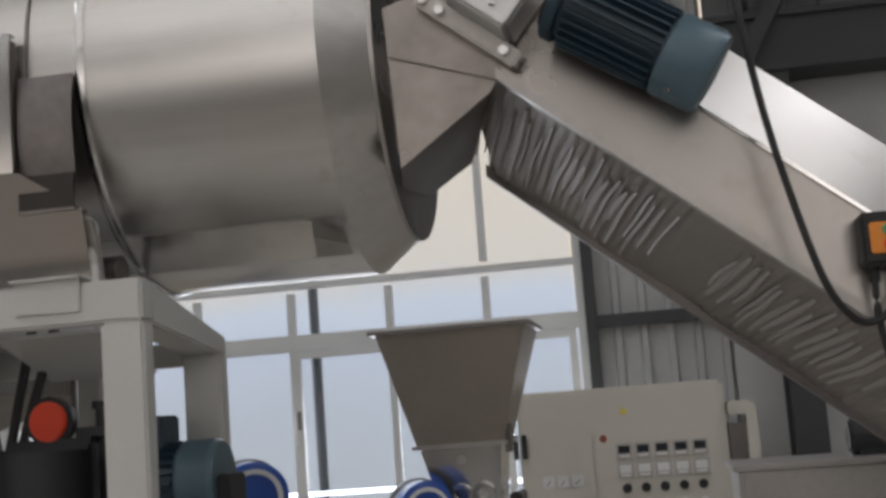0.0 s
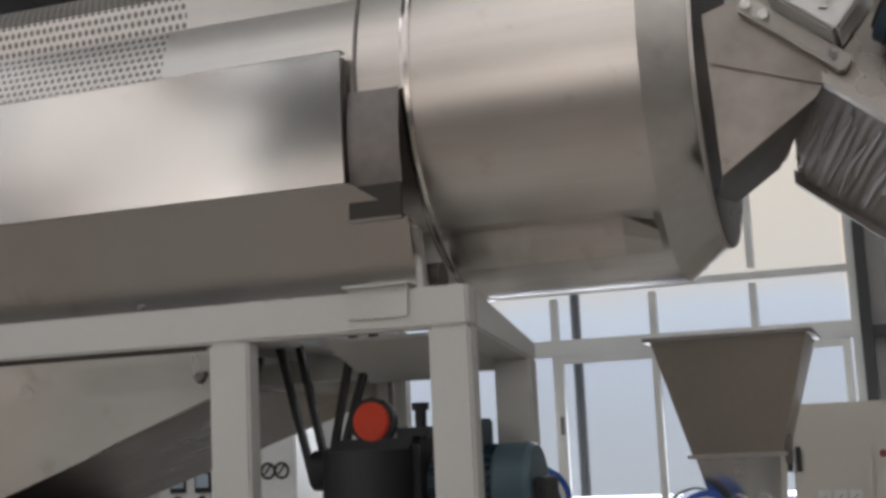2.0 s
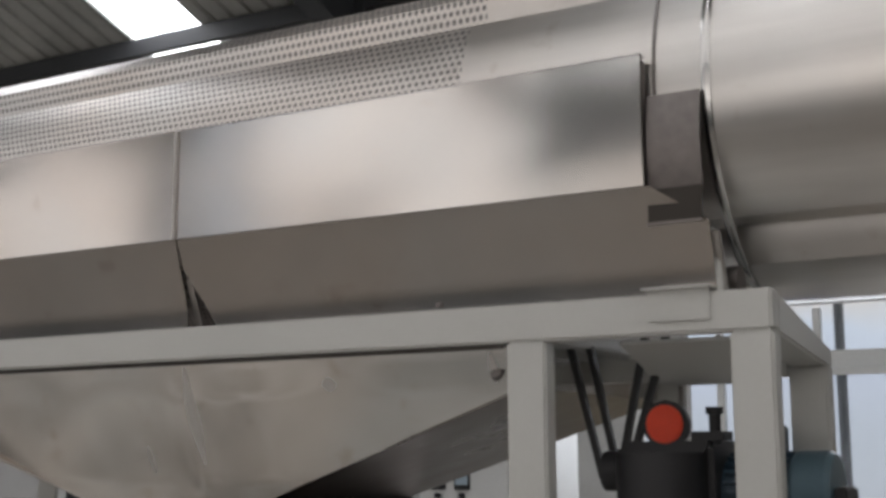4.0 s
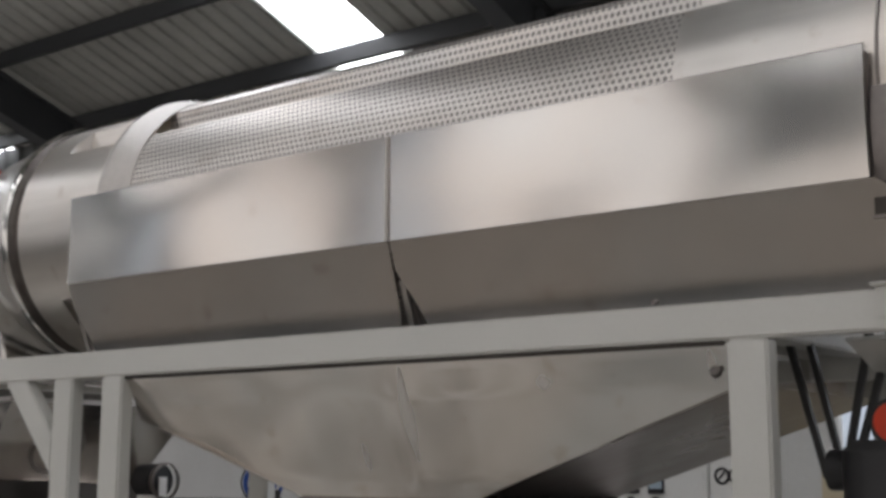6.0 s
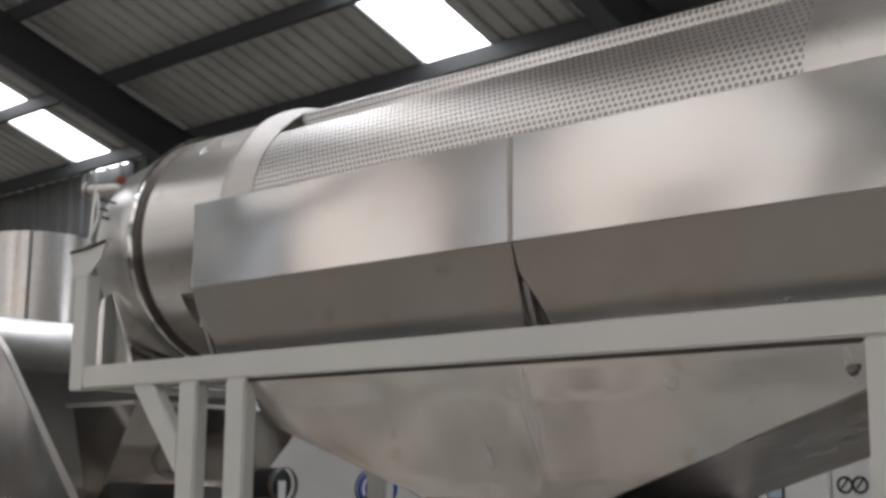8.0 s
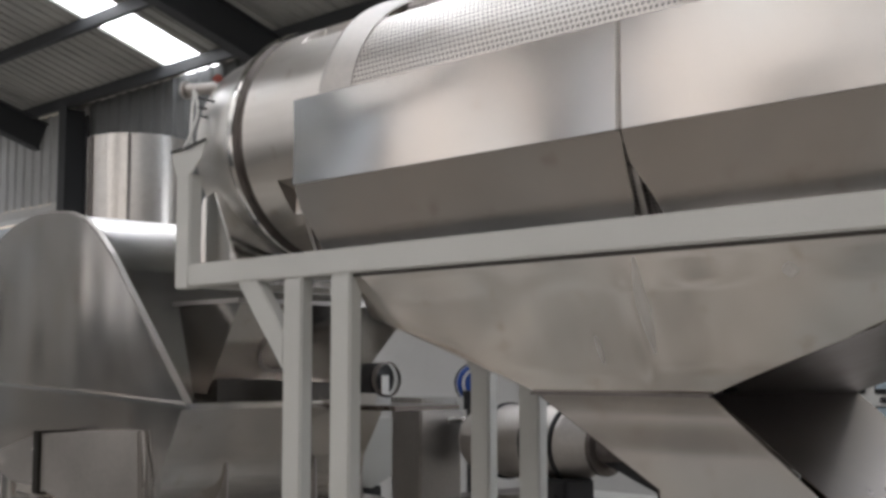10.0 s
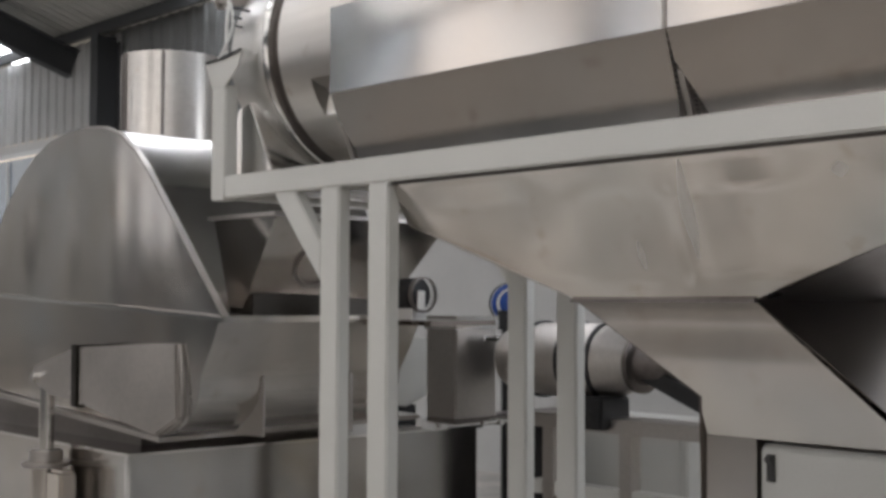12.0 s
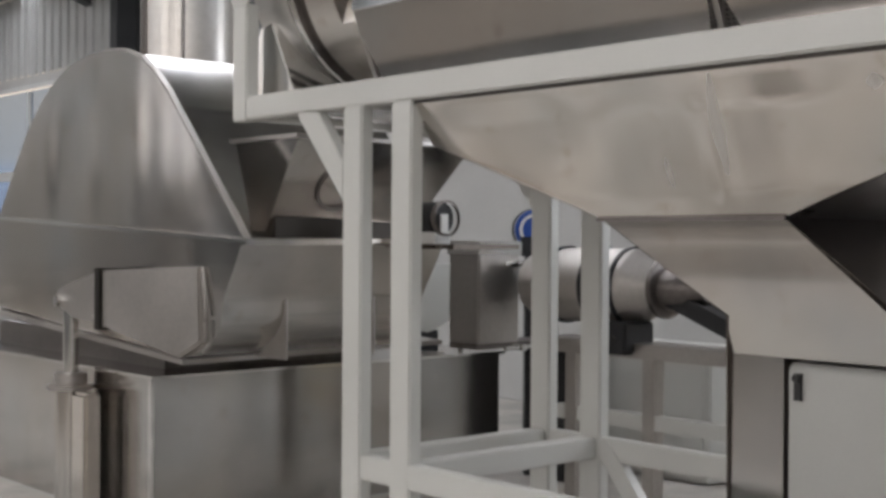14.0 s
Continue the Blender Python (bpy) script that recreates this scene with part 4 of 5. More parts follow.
for k in range(6):
    a = k * math.pi / 3
    bm = B(); bar(bm, (0.055 * math.cos(a), -0.084, 0.03 + 0.055 * math.sin(a)), (0.085 * math.cos(a), -0.084, 0.03 + 0.085 * math.sin(a)), 0.008, 0.016); part("rib", bm, ALU, gear)
bm = B(); box(bm, -0.16, 0.14, 0.04, 0.095, -0.12, -0.076); part("foot", bm, STEEL_DULL, gear, bevel=0.006)
for x in (-0.14, -0.09, 0.1):
    bm = B(); cyl(bm, (x, 0.035, -0.10), (x, 0.02, -0.10), 0.013, 6); part("bolt", bm, CHROME, gear)
for x, z in ((-0.255, 2.50), (-0.22, 2.47), (-0.16, 2.42)):
    bm = B(); cyl(bm, (x, 3.052, z), (x, 3.036, z), 0.011, 6); part("bolt", bm, CHROME, gear)

sw = thing("switch_box", "black switch box with orange panel and two buttons", "switch")
bm = B(); box(bm, 0.69, 0.80, 2.96, 3.05, 1.80, 1.92); part("case", bm, BLACK, sw, bevel=0.008)
bm = B(); box(bm, 0.708, 0.785, 2.952, 2.96, 1.825, 1.895); part("panel", bm, ORANGE, sw, "orange front panel", bevel=0.003)
bm = B(); cyl(bm, (0.747, 2.952, 1.877), (0.747, 2.942, 1.877), 0.012, 16); part("button", bm, GREEN, sw, "green button")
bm = B(); cyl(bm, (0.747, 2.952, 1.845), (0.747, 2.942, 1.845), 0.012, 16); part("button", bm, RED, sw, "red button")
for x in (0.715, 0.765):
    bm = B(); cyl(bm, (x, 3.0, 1.80), (x, 3.0, 1.765), 0.013, 12); part("gland", bm, BLACK, sw)
cable = thing("motor_cable", "black power cable hanging in a loop from the motor", "cable")
bm = B(); pipe(bm, [(0.44, 2.9, 2.60), (0.468, 2.9, 2.42), (0.503, 2.9, 2.163), (0.545, 2.9, 1.955), (0.592, 2.9, 1.775), (0.64, 2.92, 1.695), (0.685, 2.95, 1.675), (0.735, 2.98, 1.70), (0.765, 3.0, 1.77)], 0.0085, 10); part("sheath", bm, BLACK, cable)
bm = B(); pipe(bm, [(0.715, 3.0, 1.77), (0.715, 3.0, 1.68), (0.735, 3.0, 1.55), (0.76, 3.0, 1.35), (0.78, 3.02, 1.0)], 0.0085, 10); part("sheath", bm, BLACK, cable)

# ---- drive unit under the drum ----
drive = thing("drive_unit", "black gear reducer with a red cap and blue-grey motor", "gearbox")
bm = B(); box(bm, -1.47, -1.20, 3.12, 3.42, 1.28, 1.56); part("case", bm, IRON, drive, bevel=0.02)
bm = B(); cyl(bm, (-1.34, 3.12, 1.53), (-1.34, 3.12, 1.32), 0.12, 24); part("bearing_boss", bm, IRON, drive)
bm = B(); cyl(bm, (-1.335, 3.16, 1.605), (-1.335, 3.145, 1.605), 0.066, 12); cyl(bm, (-1.335, 3.19, 1.605), (-1.335, 3.16, 1.605), 0.06, 24); part("cap_ring", bm, IRON, drive, bevel=0.003)
bm = B(); cyl(bm, (-1.335, 3.147, 1.605), (-1.335, 3.135, 1.605), 0.052, 28); part("cap", bm, RED, drive, "round red plastic cap", bevel=0.004)
bm = B(); cyl(bm, (-1.36, 3.35, 1.6), (-1.36, 3.35, 1.72), 0.008, 10); part("dipstick", bm, STEEL_DARK, drive)
bm = B(); cyl(bm, (-1.215, 3.2, 1.55), (-1.215, 3.2, 1.63), 0.016, 12); cyl(bm, (-1.215, 3.2, 1.63), (-1.215, 3.2, 1.65), 0.024, 12); box(bm, -1.27, -1.18, 3.16, 3.24, 1.56, 1.585); part("breather", bm, IRON, drive)
bm = B(); cyl(bm, (-1.2, 3.27, 1.425), (-1.02, 3.27, 1.425), 0.088, 32); part("motor_body", bm, MOTOR, drive, "ribbed dark motor body")
for k in range(24):
    a = 2 * math.pi * k / 24
    bm = B(); bar(bm, (-1.19, 3.27 + 0.092 * math.cos(a), 1.425 + 0.092 * math.sin(a)), (-1.025, 3.27 + 0.092 * math.cos(a), 1.425 + 0.092 * math.sin(a)), 0.005, 0.03, up=(0, math.cos(a), math.sin(a))); part("fin", bm, MOTOR, drive)
bm = B(); lathe(bm, [(-1.02, 0.10), (-1.01, 0.108), (-0.93, 0.108), (-0.915, 0.098), (-0.912, 0.0)], 40, (0, 3.27, 1.425)); part("fan_cover", bm, bpy.data.materials["fan_cover_paint"], drive, "lighter blue-grey fan cover")
bm = B(); box(bm, -1.14, -1.05, 3.2, 3.32, 1.515, 1.60); part("terminal_box", bm, MOTOR, drive, bevel=0.006)
bm = B(); box(bm, -0.912, -0.88, 3.20, 3.34, 1.3, 1.44); part("junction", bm, IRON, drive, bevel=0.006)
bm = B(); cyl(bm, (-1.52, 3.18, 1.48), (-1.46, 3.18, 1.48), 0.055, 24); part("pulley", bm, IRON, drive)
bm = B(); box(bm, -1.5, -0.85, 3.1, 3.6, 1.2, 1.28); part("base", bm, IRON, drive)
for x0 in (-1.48, -0.92):
    bm = B(); box(bm, x0, x0 + 0.06, 3.3, 3.36, GROUND, 1.2); part("stand_leg", bm, IRON, drive)
belt = thing("drive_belt", "pair of black rubber drive belts running up to the drum", "belt")
for a, b_ in (((-1.635, 3.2, 1.84), (-1.535, 3.19, 1.46)), ((-1.585, 3.22, 1.85), (-1.50, 3.2, 1.50)), ((-1.412, 3.22, 1.85), (-1.475, 3.2, 1.53)), ((-1.362, 3.24, 1.84), (-1.455, 3.2, 1.50))):
    bm = B(); bar(bm, Vector(a) + (Vector(a) - Vector(b_)) * 0.35, b_, 0.022, 0.018, up=(1, 0, 0)); part("strand", bm, BLACK, belt)

# ---- feed hopper of the extruder behind ----
ext = thing("extruder", "grey steel extruder with a tapered feed hopper", "extruder")
bm = B()
loft(bm, [[(-0.998, 6.39, 1.42), (-0.562, 6.39, 1.42), (-0.562, 6.8, 1.42), (-0.998, 6.8, 1.42)], [(-1.15, 6.27, 1.99), (-0.40, 6.27, 1.99), (-0.40, 6.95, 1.99), (-1.15, 6.95, 1.99)]])
part("funnel", bm, FUNNEL, ext, "tapered grey feed funnel", thick=0.004)
for a, b_ in (((-1.18, 6.26, 1.99), (-0.38, 6.26, 1.99)), ((-1.17, 6.26, 1.99), (-1.17, 6.97, 1.985)), ((-0.39, 6.26, 1.99), (-0.39, 6.97, 1.99)), ((-1.18, 6.96, 1.99), (-0.38, 6.96, 1.99))):
    bm = B(); bar(bm, a, b_, 0.035, 0.02); part("rim", bm, STEEL_DARK, ext)
bm = B(); box(bm, -1.02, -0.54, 6.36, 6.83, 1.40, 1.42); part("flange", bm, STEEL_DULL, ext, bevel=0.003)
bm = B(); loft(bm, [[(-0.90, 6.42, 1.1), (-0.60, 6.42, 1.1), (-0.60, 6.75, 1.1), (-0.90, 6.75, 1.1)], [(-0.985, 6.40, 1.40), (-0.575, 6.40, 1.40), (-0.575, 6.79, 1.40), (-0.985, 6.79, 1.40)]], cap=True); part("throat", bm, STEEL, ext)
bm = B(); cyl(bm, (-0.78, 6.40, 1.335), (-0.78, 6.385, 1.335), 0.022, 6); part("nut", bm, STEEL_DULL, ext)
for x in (-0.80, -0.68):
    bm = B(); lathe(bm, [(-0.02, 0.055), (0.012, 0.055), (0.016, 0.045), (0.012, 0.03), (-0.02, 0.03)], 28, (0, 0, 0), closed=True)
    bmesh.ops.rotate(bm, verts=bm.verts, matrix=Matrix.Rotation(radians(90), 3, "Z"))
    bmesh.ops.translate(bm, verts=bm.verts, vec=(x, 6.40, 1.165)); part("gauge_ring", bm, CHROME, ext)
bm = B(); box(bm, -0.555, -0.52, 6.40, 6.46, 1.36, 1.50); part("clamp", bm, STEEL_DARK, ext, bevel=0.004)
bm = B(); box(bm, -0.98, -0.56, 6.40, 6.8, GROUND, 1.1); part("stand", bm, STEEL_DULL, ext, bevel=0.01)
bm = B(); box(bm, -0.56, -0.50, 6.45, 6.75, 0.6, 1.16); part("side_box", bm, IRON, ext, bevel=0.01)


def disc_motor(x, y, z, r, label):
    m = thing("blower", label, "blower", (x, y, z))
    bm = B(); lathe(bm, [(-0.09, r * 0.5), (-0.08, r), (0.02, r), (0.03, r * 0.86), (0.03, r * 0.3), (0.03, 0)], 40); part("casing", bm, BLUE, m)
    bm = B(); lathe(bm, [(0.032, r * 0.80), (0.036, r * 0.80), (0.036, r * 0.66), (0.032, r * 0.66)], 40, closed=True); part("ring", bm, WHITE, m, "pale painted ring")
    bm = B(); lathe(bm, [(-0.16, r * 1.02), (-0.15, r * 1.08), (-0.10, r * 1.08), (-0.09, r * 1.02)], 40, closed=True); part("rear_rim", bm, BLACK, m)
    bm = B(); box(bm, -0.12, 0.0, -0.06, 0.06, GROUND - z, -r * 0.6); part("stand", bm, IRON, m)
    bm = B(); box(bm, 0.04, 0.12, -0.1, 0.1, -r * 1.3, -r * 0.35); part("terminal_box", bm, IRON, m)
    return m


b1 = disc_motor(-1.47, 5.2, 1.28, 0.145, "bright blue round blower with a pale ring")
b1.rotation_euler = (0, 0, radians(-62))
b2 = disc_motor(-0.92, 6.1, 1.12, 0.14, "bright blue round blower behind the funnel")
b2.rotation_euler = (0, 0, radians(-62))

# ---- control cabinets ----


def meter(parent, x, y, z, s, mat_face, face):
    bm = B(); box(bm, x - s / 2, x + s / 2, y - 0.012, y, z - s / 2, z + s / 2); p = part("meter", bm, face, parent, bevel=0.003)
    bm = B(); box(bm, x - s * 0.36, x + s * 0.36, y - 0.015, y - 0.011, z - s * 0.12, z + s * 0.36); part("display", bm, mat_face, p)
    bm = B(); box(bm, x - s * 0.3, x + s * 0.3, y - 0.0145, y - 0.011, z - s * 0.34, z - s * 0.2); part("key_row", bm, WHITE, p)
    return p


cab = thing("control_cabinet", "cream painted control cabinet with rows of meters and knobs", "cabinet")
CX0, CX1, CYF = -0.62, 0.585, 7.6
bm = B(); box(bm, CX0, CX1, CYF, CYF + 0.45, GROUND + 0.08, 1.66); part("body", bm, CABINET, cab, bevel=0.025)
bm = B(); box(bm, CX0 + 0.03, CX1 - 0.03, CYF + 0.02, CYF + 0.43, GROUND, 0.08); part("plinth", bm, IRON, cab)
bm = B(); box(bm, CX0 + 0.05, -0.19, CYF - 0.012, CYF - 0.001, 0.2, 1.41); part("door", bm, CABINET, cab, bevel=0.004)
bm = B(); box(bm, -0.175, CX1 - 0.04, CYF - 0.012, CYF - 0.001, 0.2, 1.41); part("door", bm, CABINET, cab, bevel=0.004)
for i in range(5):
    x = -0.01 + i * 0.108
    meter(cab, x, CYF - 0.012, 1.285, 0.094, LCD, STEEL_DULL)
    meter(cab, x, CYF - 0.012, 1.175, 0.094, WHITE, STEEL_DULL)
    bm = B(); cyl(bm, (x, CYF - 0.012, 1.075), (x, CYF - 0.04, 1.075), 0.027, 16); part("knob", bm, BLACK, cab)
    bm = B(); cyl(bm, (x, CYF - 0.012, 0.985), (x, CYF - 0.03, 0.985), 0.02, 16); part("lamp_button", bm, WHITE, cab)
for i in range(3):
    x = -0.46 + i * 0.085
    bm = B(); box(bm, x - 0.035, x + 0.035, CYF - 0.02, CYF - 0.012, 1.10, 1.17); p = part("ammeter", bm, WHITE, cab, bevel=0.006)
    bm = B(); bar(bm, (x - 0.015, CYF - 0.0215, 1.115), (x + 0.012, CYF - 0.0215, 1.145), 0.003, 0.004); part("needle", bm, BLACK, p)
bm = B(); prism(bm, [(-0.02, 1.50), (0.03, 1.50), (0.005, 1.545)], "y", CYF - 0.003, CYF - 0.001); part("warning_sticker", bm, YELLOW, cab, "yellow triangular sticker")
bm = B(); cyl(bm, (-0.125, CYF - 0.012, 1.365), (-0.125, CYF - 0.014, 1.365), 0.022, 20); part("badge", bm, RUST_RED, cab, "small faded red round badge")
for z in (0.0, 0.05):
    bm = B(); box(bm, CX0 - 0.03 + z, CX0 + z, CYF - 0.03, CYF - 0.02, 1.28, 1.42); part("hinge", bm, IRON, cab)
sidebox = thing("cable_duct", "cream painted cable duct bent over beside the cabinet", "duct")
bm = B(); prism(bm, [(0.60, 1.45), (0.60, 1.53), (0.72, 1.53), (0.765, 1.49), (0.765, GROUND), (0.70, GROUND), (0.70, 1.45)], "y", 7.65, 7.9); part("duct", bm, CABINET, sidebox, bevel=0.008)
bm = B(); box(bm, 0.60, 0.70, 7.72, 7.88, GROUND, 1.40); part("rack", bm, STEEL_DARK, sidebox)
trough = thing("water_trough", "dull stainless steel trough on pale legs", "trough")
bm = B(); box(bm, 0.46, 1.4, 4.6, 5.1, 1.08, 1.30); part("body", bm, STEEL_DULL, trough, bevel=0.02)
bm = B(); box(bm, 0.44, 1.42, 4.58, 5.12, 1.285, 1.305); part("rim", bm, STEEL_DULL, trough, bevel=0.006)
bm = B(); cyl(bm, (0.88, 4.56, 1.12), (1.4, 4.56, 1.12), 0.05, 20); part("pipe", bm, STEEL, trough)
for x, y in ((0.5, 4.64), (1.32, 4.64), (0.5, 5.0), (1.32, 5.0)):
    bm = B(); box(bm, x, x + 0.06, y, y + 0.06, GROUND, 1.08); part("leg", bm, PAINT, trough)
pump = thing("small_motor", "small dark motor on the trough", "motor")
bm = B(); cyl(bm, (0.87, 4.85, 1.37), (1.05, 4.85, 1.37), 0.065, 24); part("body", bm, IRON, pump, bevel=0.01)
bm = B(); box(bm, 0.90, 1.02, 4.80, 4.90, 1.305, 1.33); part("foot", bm, IRON, pump)

cab2 = thing("control_cabinet", "white control cabinet with display meters and dials", "cabinet")
bm = B(); box(bm, -4.25, -3.62, 6.7, 7.1, GROUND + 0.06, 1.60); part("body", bm, WHITE, cab2, bevel=0.015)
bm = B(); box(bm, -3.615, -3.35, 6.74, 7.1, GROUND + 0.06, 1.66); part("side_body", bm, WHITE, cab2, bevel=0.01)
bm = B(); box(bm, -4.22, -3.38, 6.75, 7.08, GROUND, 0.06); part("plinth", bm, IRON, cab2)
for x in (-4.107, -3.939):
    for z in (1.37, 1.18, 0.99):
        bm = B(); box(bm, x - 0.055, x + 0.055, 6.686, 6.70, z - 0.06, z + 0.06); p = part("meter", bm, IRON, cab2, bevel=0.004)
        bm = B(); box(bm, x - 0.042, x + 0.042, 6.683, 6.687, z - 0.03, z + 0.05); part("display", bm, PALE_LCD, p, "pale blue display")
        bm = B(); cyl(bm, (x, 6.70, z - 0.095), (x, 6.675, z - 0.095), 0.018, 14); part("knob", bm, IRON, cab2)
for x in (-3.53, -3.44):
    bm = B(); lathe(bm, [(0, 0.05), (0.004, 0.05), (0.004, 0.035), (0, 0.035)], 24, closed=True)
    bmesh.ops.rotate(bm, verts=bm.verts, matrix=Matrix.Rotation(radians(90), 3, "Z"))
    bmesh.ops.translate(bm, verts=bm.verts, vec=(x, 6.736, 1.42)); part("dial", bm, IRON, cab2)
    bm = B(); bar(bm, (x - 0.02, 6.734, 1.40), (x + 0.02, 6.734, 1.45), 0.006, 0.01); part("pointer", bm, IRON, cab2)
crate = thing("beige_box", "beige cardboard box on a pallet", "box")
bm = B(); box(bm, -3.0, -2.45, 6.9, 7.4, 0.15, 1.5); part("carton", bm, BEIGE, crate, bevel=0.01)
bm = B(); box(bm, -3.05, -2.4, 6.85, 7.45, GROUND, 0.15); part("pallet", bm, BEIGE, crate)
cab3 = thing("switch_cabinet", "pale painted switch cabinet with a black latch, behind the chute", "cabinet")
bm = B(); box(bm, -2.748, -1.75, 3.244, 3.7, GROUND + 0.02, 0.915); part("body", bm, GREY_PAINT, cab3, bevel=0.008)
bm = B(); box(bm, -2.742, -1.77, 3.232, 3.243, GROUND + 0.05, 0.90); d = part("door", bm, GREY_PAINT, cab3, bevel=0.004)
bm = B(); box(bm, -2.715, -2.69, 3.219, 3.232, 0.80, 0.885); cyl(bm, (-2.702, 3.219, 0.87), (-2.702, 3.204, 0.87), 0.012, 12); part("latch", bm, BLACK, d, "black latch handle")

# ---- tilting vessel ----
ves = thing("tilting_vessel", "large stainless steel tilting vessel with a domed hood", "vessel")
VY = 3.05


crown = [(-6.42, 2.15), (-6.58, 2.25), (-6.76, 2.305), (-6.97, 2.325), (-7.2, 2.32), (-7.42, 2.285), (-7.6, 2.22), (-7.8, 2.10), (-8.0, 1.93), (-8.2, 1.70), (-8.42, 1.42)]
dome = [(-5.56, 1.29), (-6.30, 2.05)] + crown


def dome_z(x):
    for (xa, za), (xb, zb) in zip(dome, dome[1:]):
        if xb <= x <= xa:
            return za + (zb - za) * (x - xa) / (xb - xa)
    return 1.29


bm = B()
cols = []
for i in range(81):
    x = -5.56 - 2.86 * i / 80
    base = 1.285 + 0.0464 * (-5.56 - x)
    bow = 0.006 * math.sin(4.1 * x) + 0.0016 * math.sin(11.7 * x + 1) + 0.0007 * math.sin(23 * x)
    cols.append([bm.verts.new((x, VY + 0.004 + bow * math.sin(math.pi * min(0.05 + j / 11, 1)) * min(1, (dome_z(x) - base) * 2), base + max(dome_z(x) - base, 0.004) * j / 10)) for j in range(11)])
for A, C in zip(cols, cols[1:]):
    for j in range(10):
        bm.faces.new((A[j], C[j], C[j + 1], A[j + 1]))
part("hood_end_plate", bm, STEEL_TANK, ves, "wavy flat end plate of the hood", smooth=45, thick=0.006)
inner = [(-6.12, 1.29), (-6.64, 1.98), (-6.72, 2.10)] + [(x, z - 0.015) for x, z in crown[2:]]
bm = B(); prism(bm, inner, "y", VY + 0.02, 4.75); part("hood", bm, STEEL_TANK, ves, "curved polished hood", smooth=25)
bm = B()
edge = dome[:6]
for a, b_ in zip(edge, edge[1:]):
    bar(bm, (a[0], VY + 0.012, a[1]), (b_[0], VY + 0.012, b_[1]), 0.035, 0.012)
part("hood_flange", bm, STEEL_DULL, ves)
bm = B(); loft(bm, [[(-5.52, VY - 0.025, 1.262), (-8.6, VY - 0.025, 1.405), (-8.6, 4.3, 1.405), (-5.52, 4.3, 1.262)], [(-5.52, VY - 0.025, 1.292), (-8.6, VY - 0.025, 1.435), (-8.6, 4.3, 1.435), (-5.52, 4.3, 1.292)]], cap=True); part("ledge", bm, STEEL, ves, bevel=0.004)
bm = B(); bar(bm, (-5.52, VY - 0.029, 1.279), (-8.6, VY - 0.029, 1.422), 0.006, 0.016); part("ledge_edge", bm, CHROME, ves, "bright folded edge")
# lower body: flat front, rounded belly on the side towards the drum
BELLY = [(-6.16, 0.682), (-6.04, 0.70), (-5.93, 0.745), (-5.85, 0.80), (-5.80, 0.86), (-5.775, 0.92), (-5.77, 0.975), (-5.745, 1.02), (-5.70, 1.09), (-5.645, 1.18), (-5.60, 1.262)]
bm = B()
loft(bm, [[(x, VY + 0.02 - 0.02 * i / 10, z), (-8.5 - 0.008 * i, VY + 0.02 - 0.02 * i / 10, z + 0.165 - 0.002 * i), (-8.5 - 0.008 * i, 4.5, z + 0.165 - 0.002 * i), (x - 0.02, 4.34, z)] for i, (x, z) in enumerate(BELLY)], cap=True)
part("body", bm, STEEL_TANK, ves, "polished lower body with a rounded belly", smooth=35)
bm = B(); loft(bm, [[(-6.10, VY - 0.02, 0.655), (-8.5, VY - 0.02, 0.805), (-8.5, 4.5, 0.805), (-6.27, 4.92, 0.655)], [(-6.10, VY - 0.02, 0.682), (-8.5, VY - 0.02, 0.832), (-8.5, 4.5, 0.832), (-6.27, 4.92, 0.682)]], cap=True); part("bottom_flange", bm, STEEL_DULL, ves, bevel=0.003)
bm = B()
loft(bm, [[(-6.70, VY - 0.15, 1.118), (-6.68, VY - 0.15, 0.815), (-6.10, VY - 0.045, 0.69), (-5.93, VY - 0.02, 0.78), (-5.95, VY - 0.02, 1.152)], [(-6.70, VY + 0.02, 1.118), (-6.68, VY + 0.02, 0.815), (-6.10, VY + 0.03, 0.69), (-5.93, VY + 0.03, 0.78), (-5.95, VY + 0.03, 1.152)]], cap=True)
part("pivot_box", bm, STEEL_DULL, ves, "welded bracket box", bevel=0.01)
bm = B(); bar(bm, (-6.695, VY - 0.152, 1.12), (-6.68, VY - 0.152, 0.815), 0.014, 0.02); part("edge_strip", bm, CHROME, ves)
bm = B(); pipe(bm, [(-5.93, VY - 0.01, 1.15), (-5.90, VY - 0.012, 0.98), (-5.90, VY - 0.012, 0.80)], 0.008, 10); part("weld_rib", bm, STEEL_DULL, ves)
bm = B(); box(bm, -6.76, -6.70, VY - 0.17, VY + 0.01, 0.80, 1.13); part("flange_plate", bm, SHADOW_STEEL, ves, bevel=0.004)
bm = B(); prism(bm, [(-6.76, 1.11), (-6.76, 0.84), (-7.04, 0.85), (-7.27, 0.93), (-7.22, 1.0)], "y", VY - 0.16, VY - 0.13); part("clevis_plate", bm, STEEL_DULL, ves, bevel=0.004)
bm = B(); prism(bm, [(-6.76, 1.11), (-6.76, 0.84), (-7.04, 0.85), (-7.27, 0.93), (-7.22, 1.0)], "y", VY - 0.05, VY - 0.02); part("clevis_plate", bm, STEEL, ves, bevel=0.004)
bm = B(); cyl(bm, (-7.19, VY - 0.19, 0.935), (-7.19, VY + 0.0, 0.935), 0.028, 16); part("pin", bm, CHROME, ves)
for z in (1.03, 0.87):
    for y in (VY - 0.145, VY - 0.03):
        bm = B(); cyl(bm, (-6.76, y, z), (-6.785, y, z), 0.018, 6); part("bolt", bm, CHROME, ves)
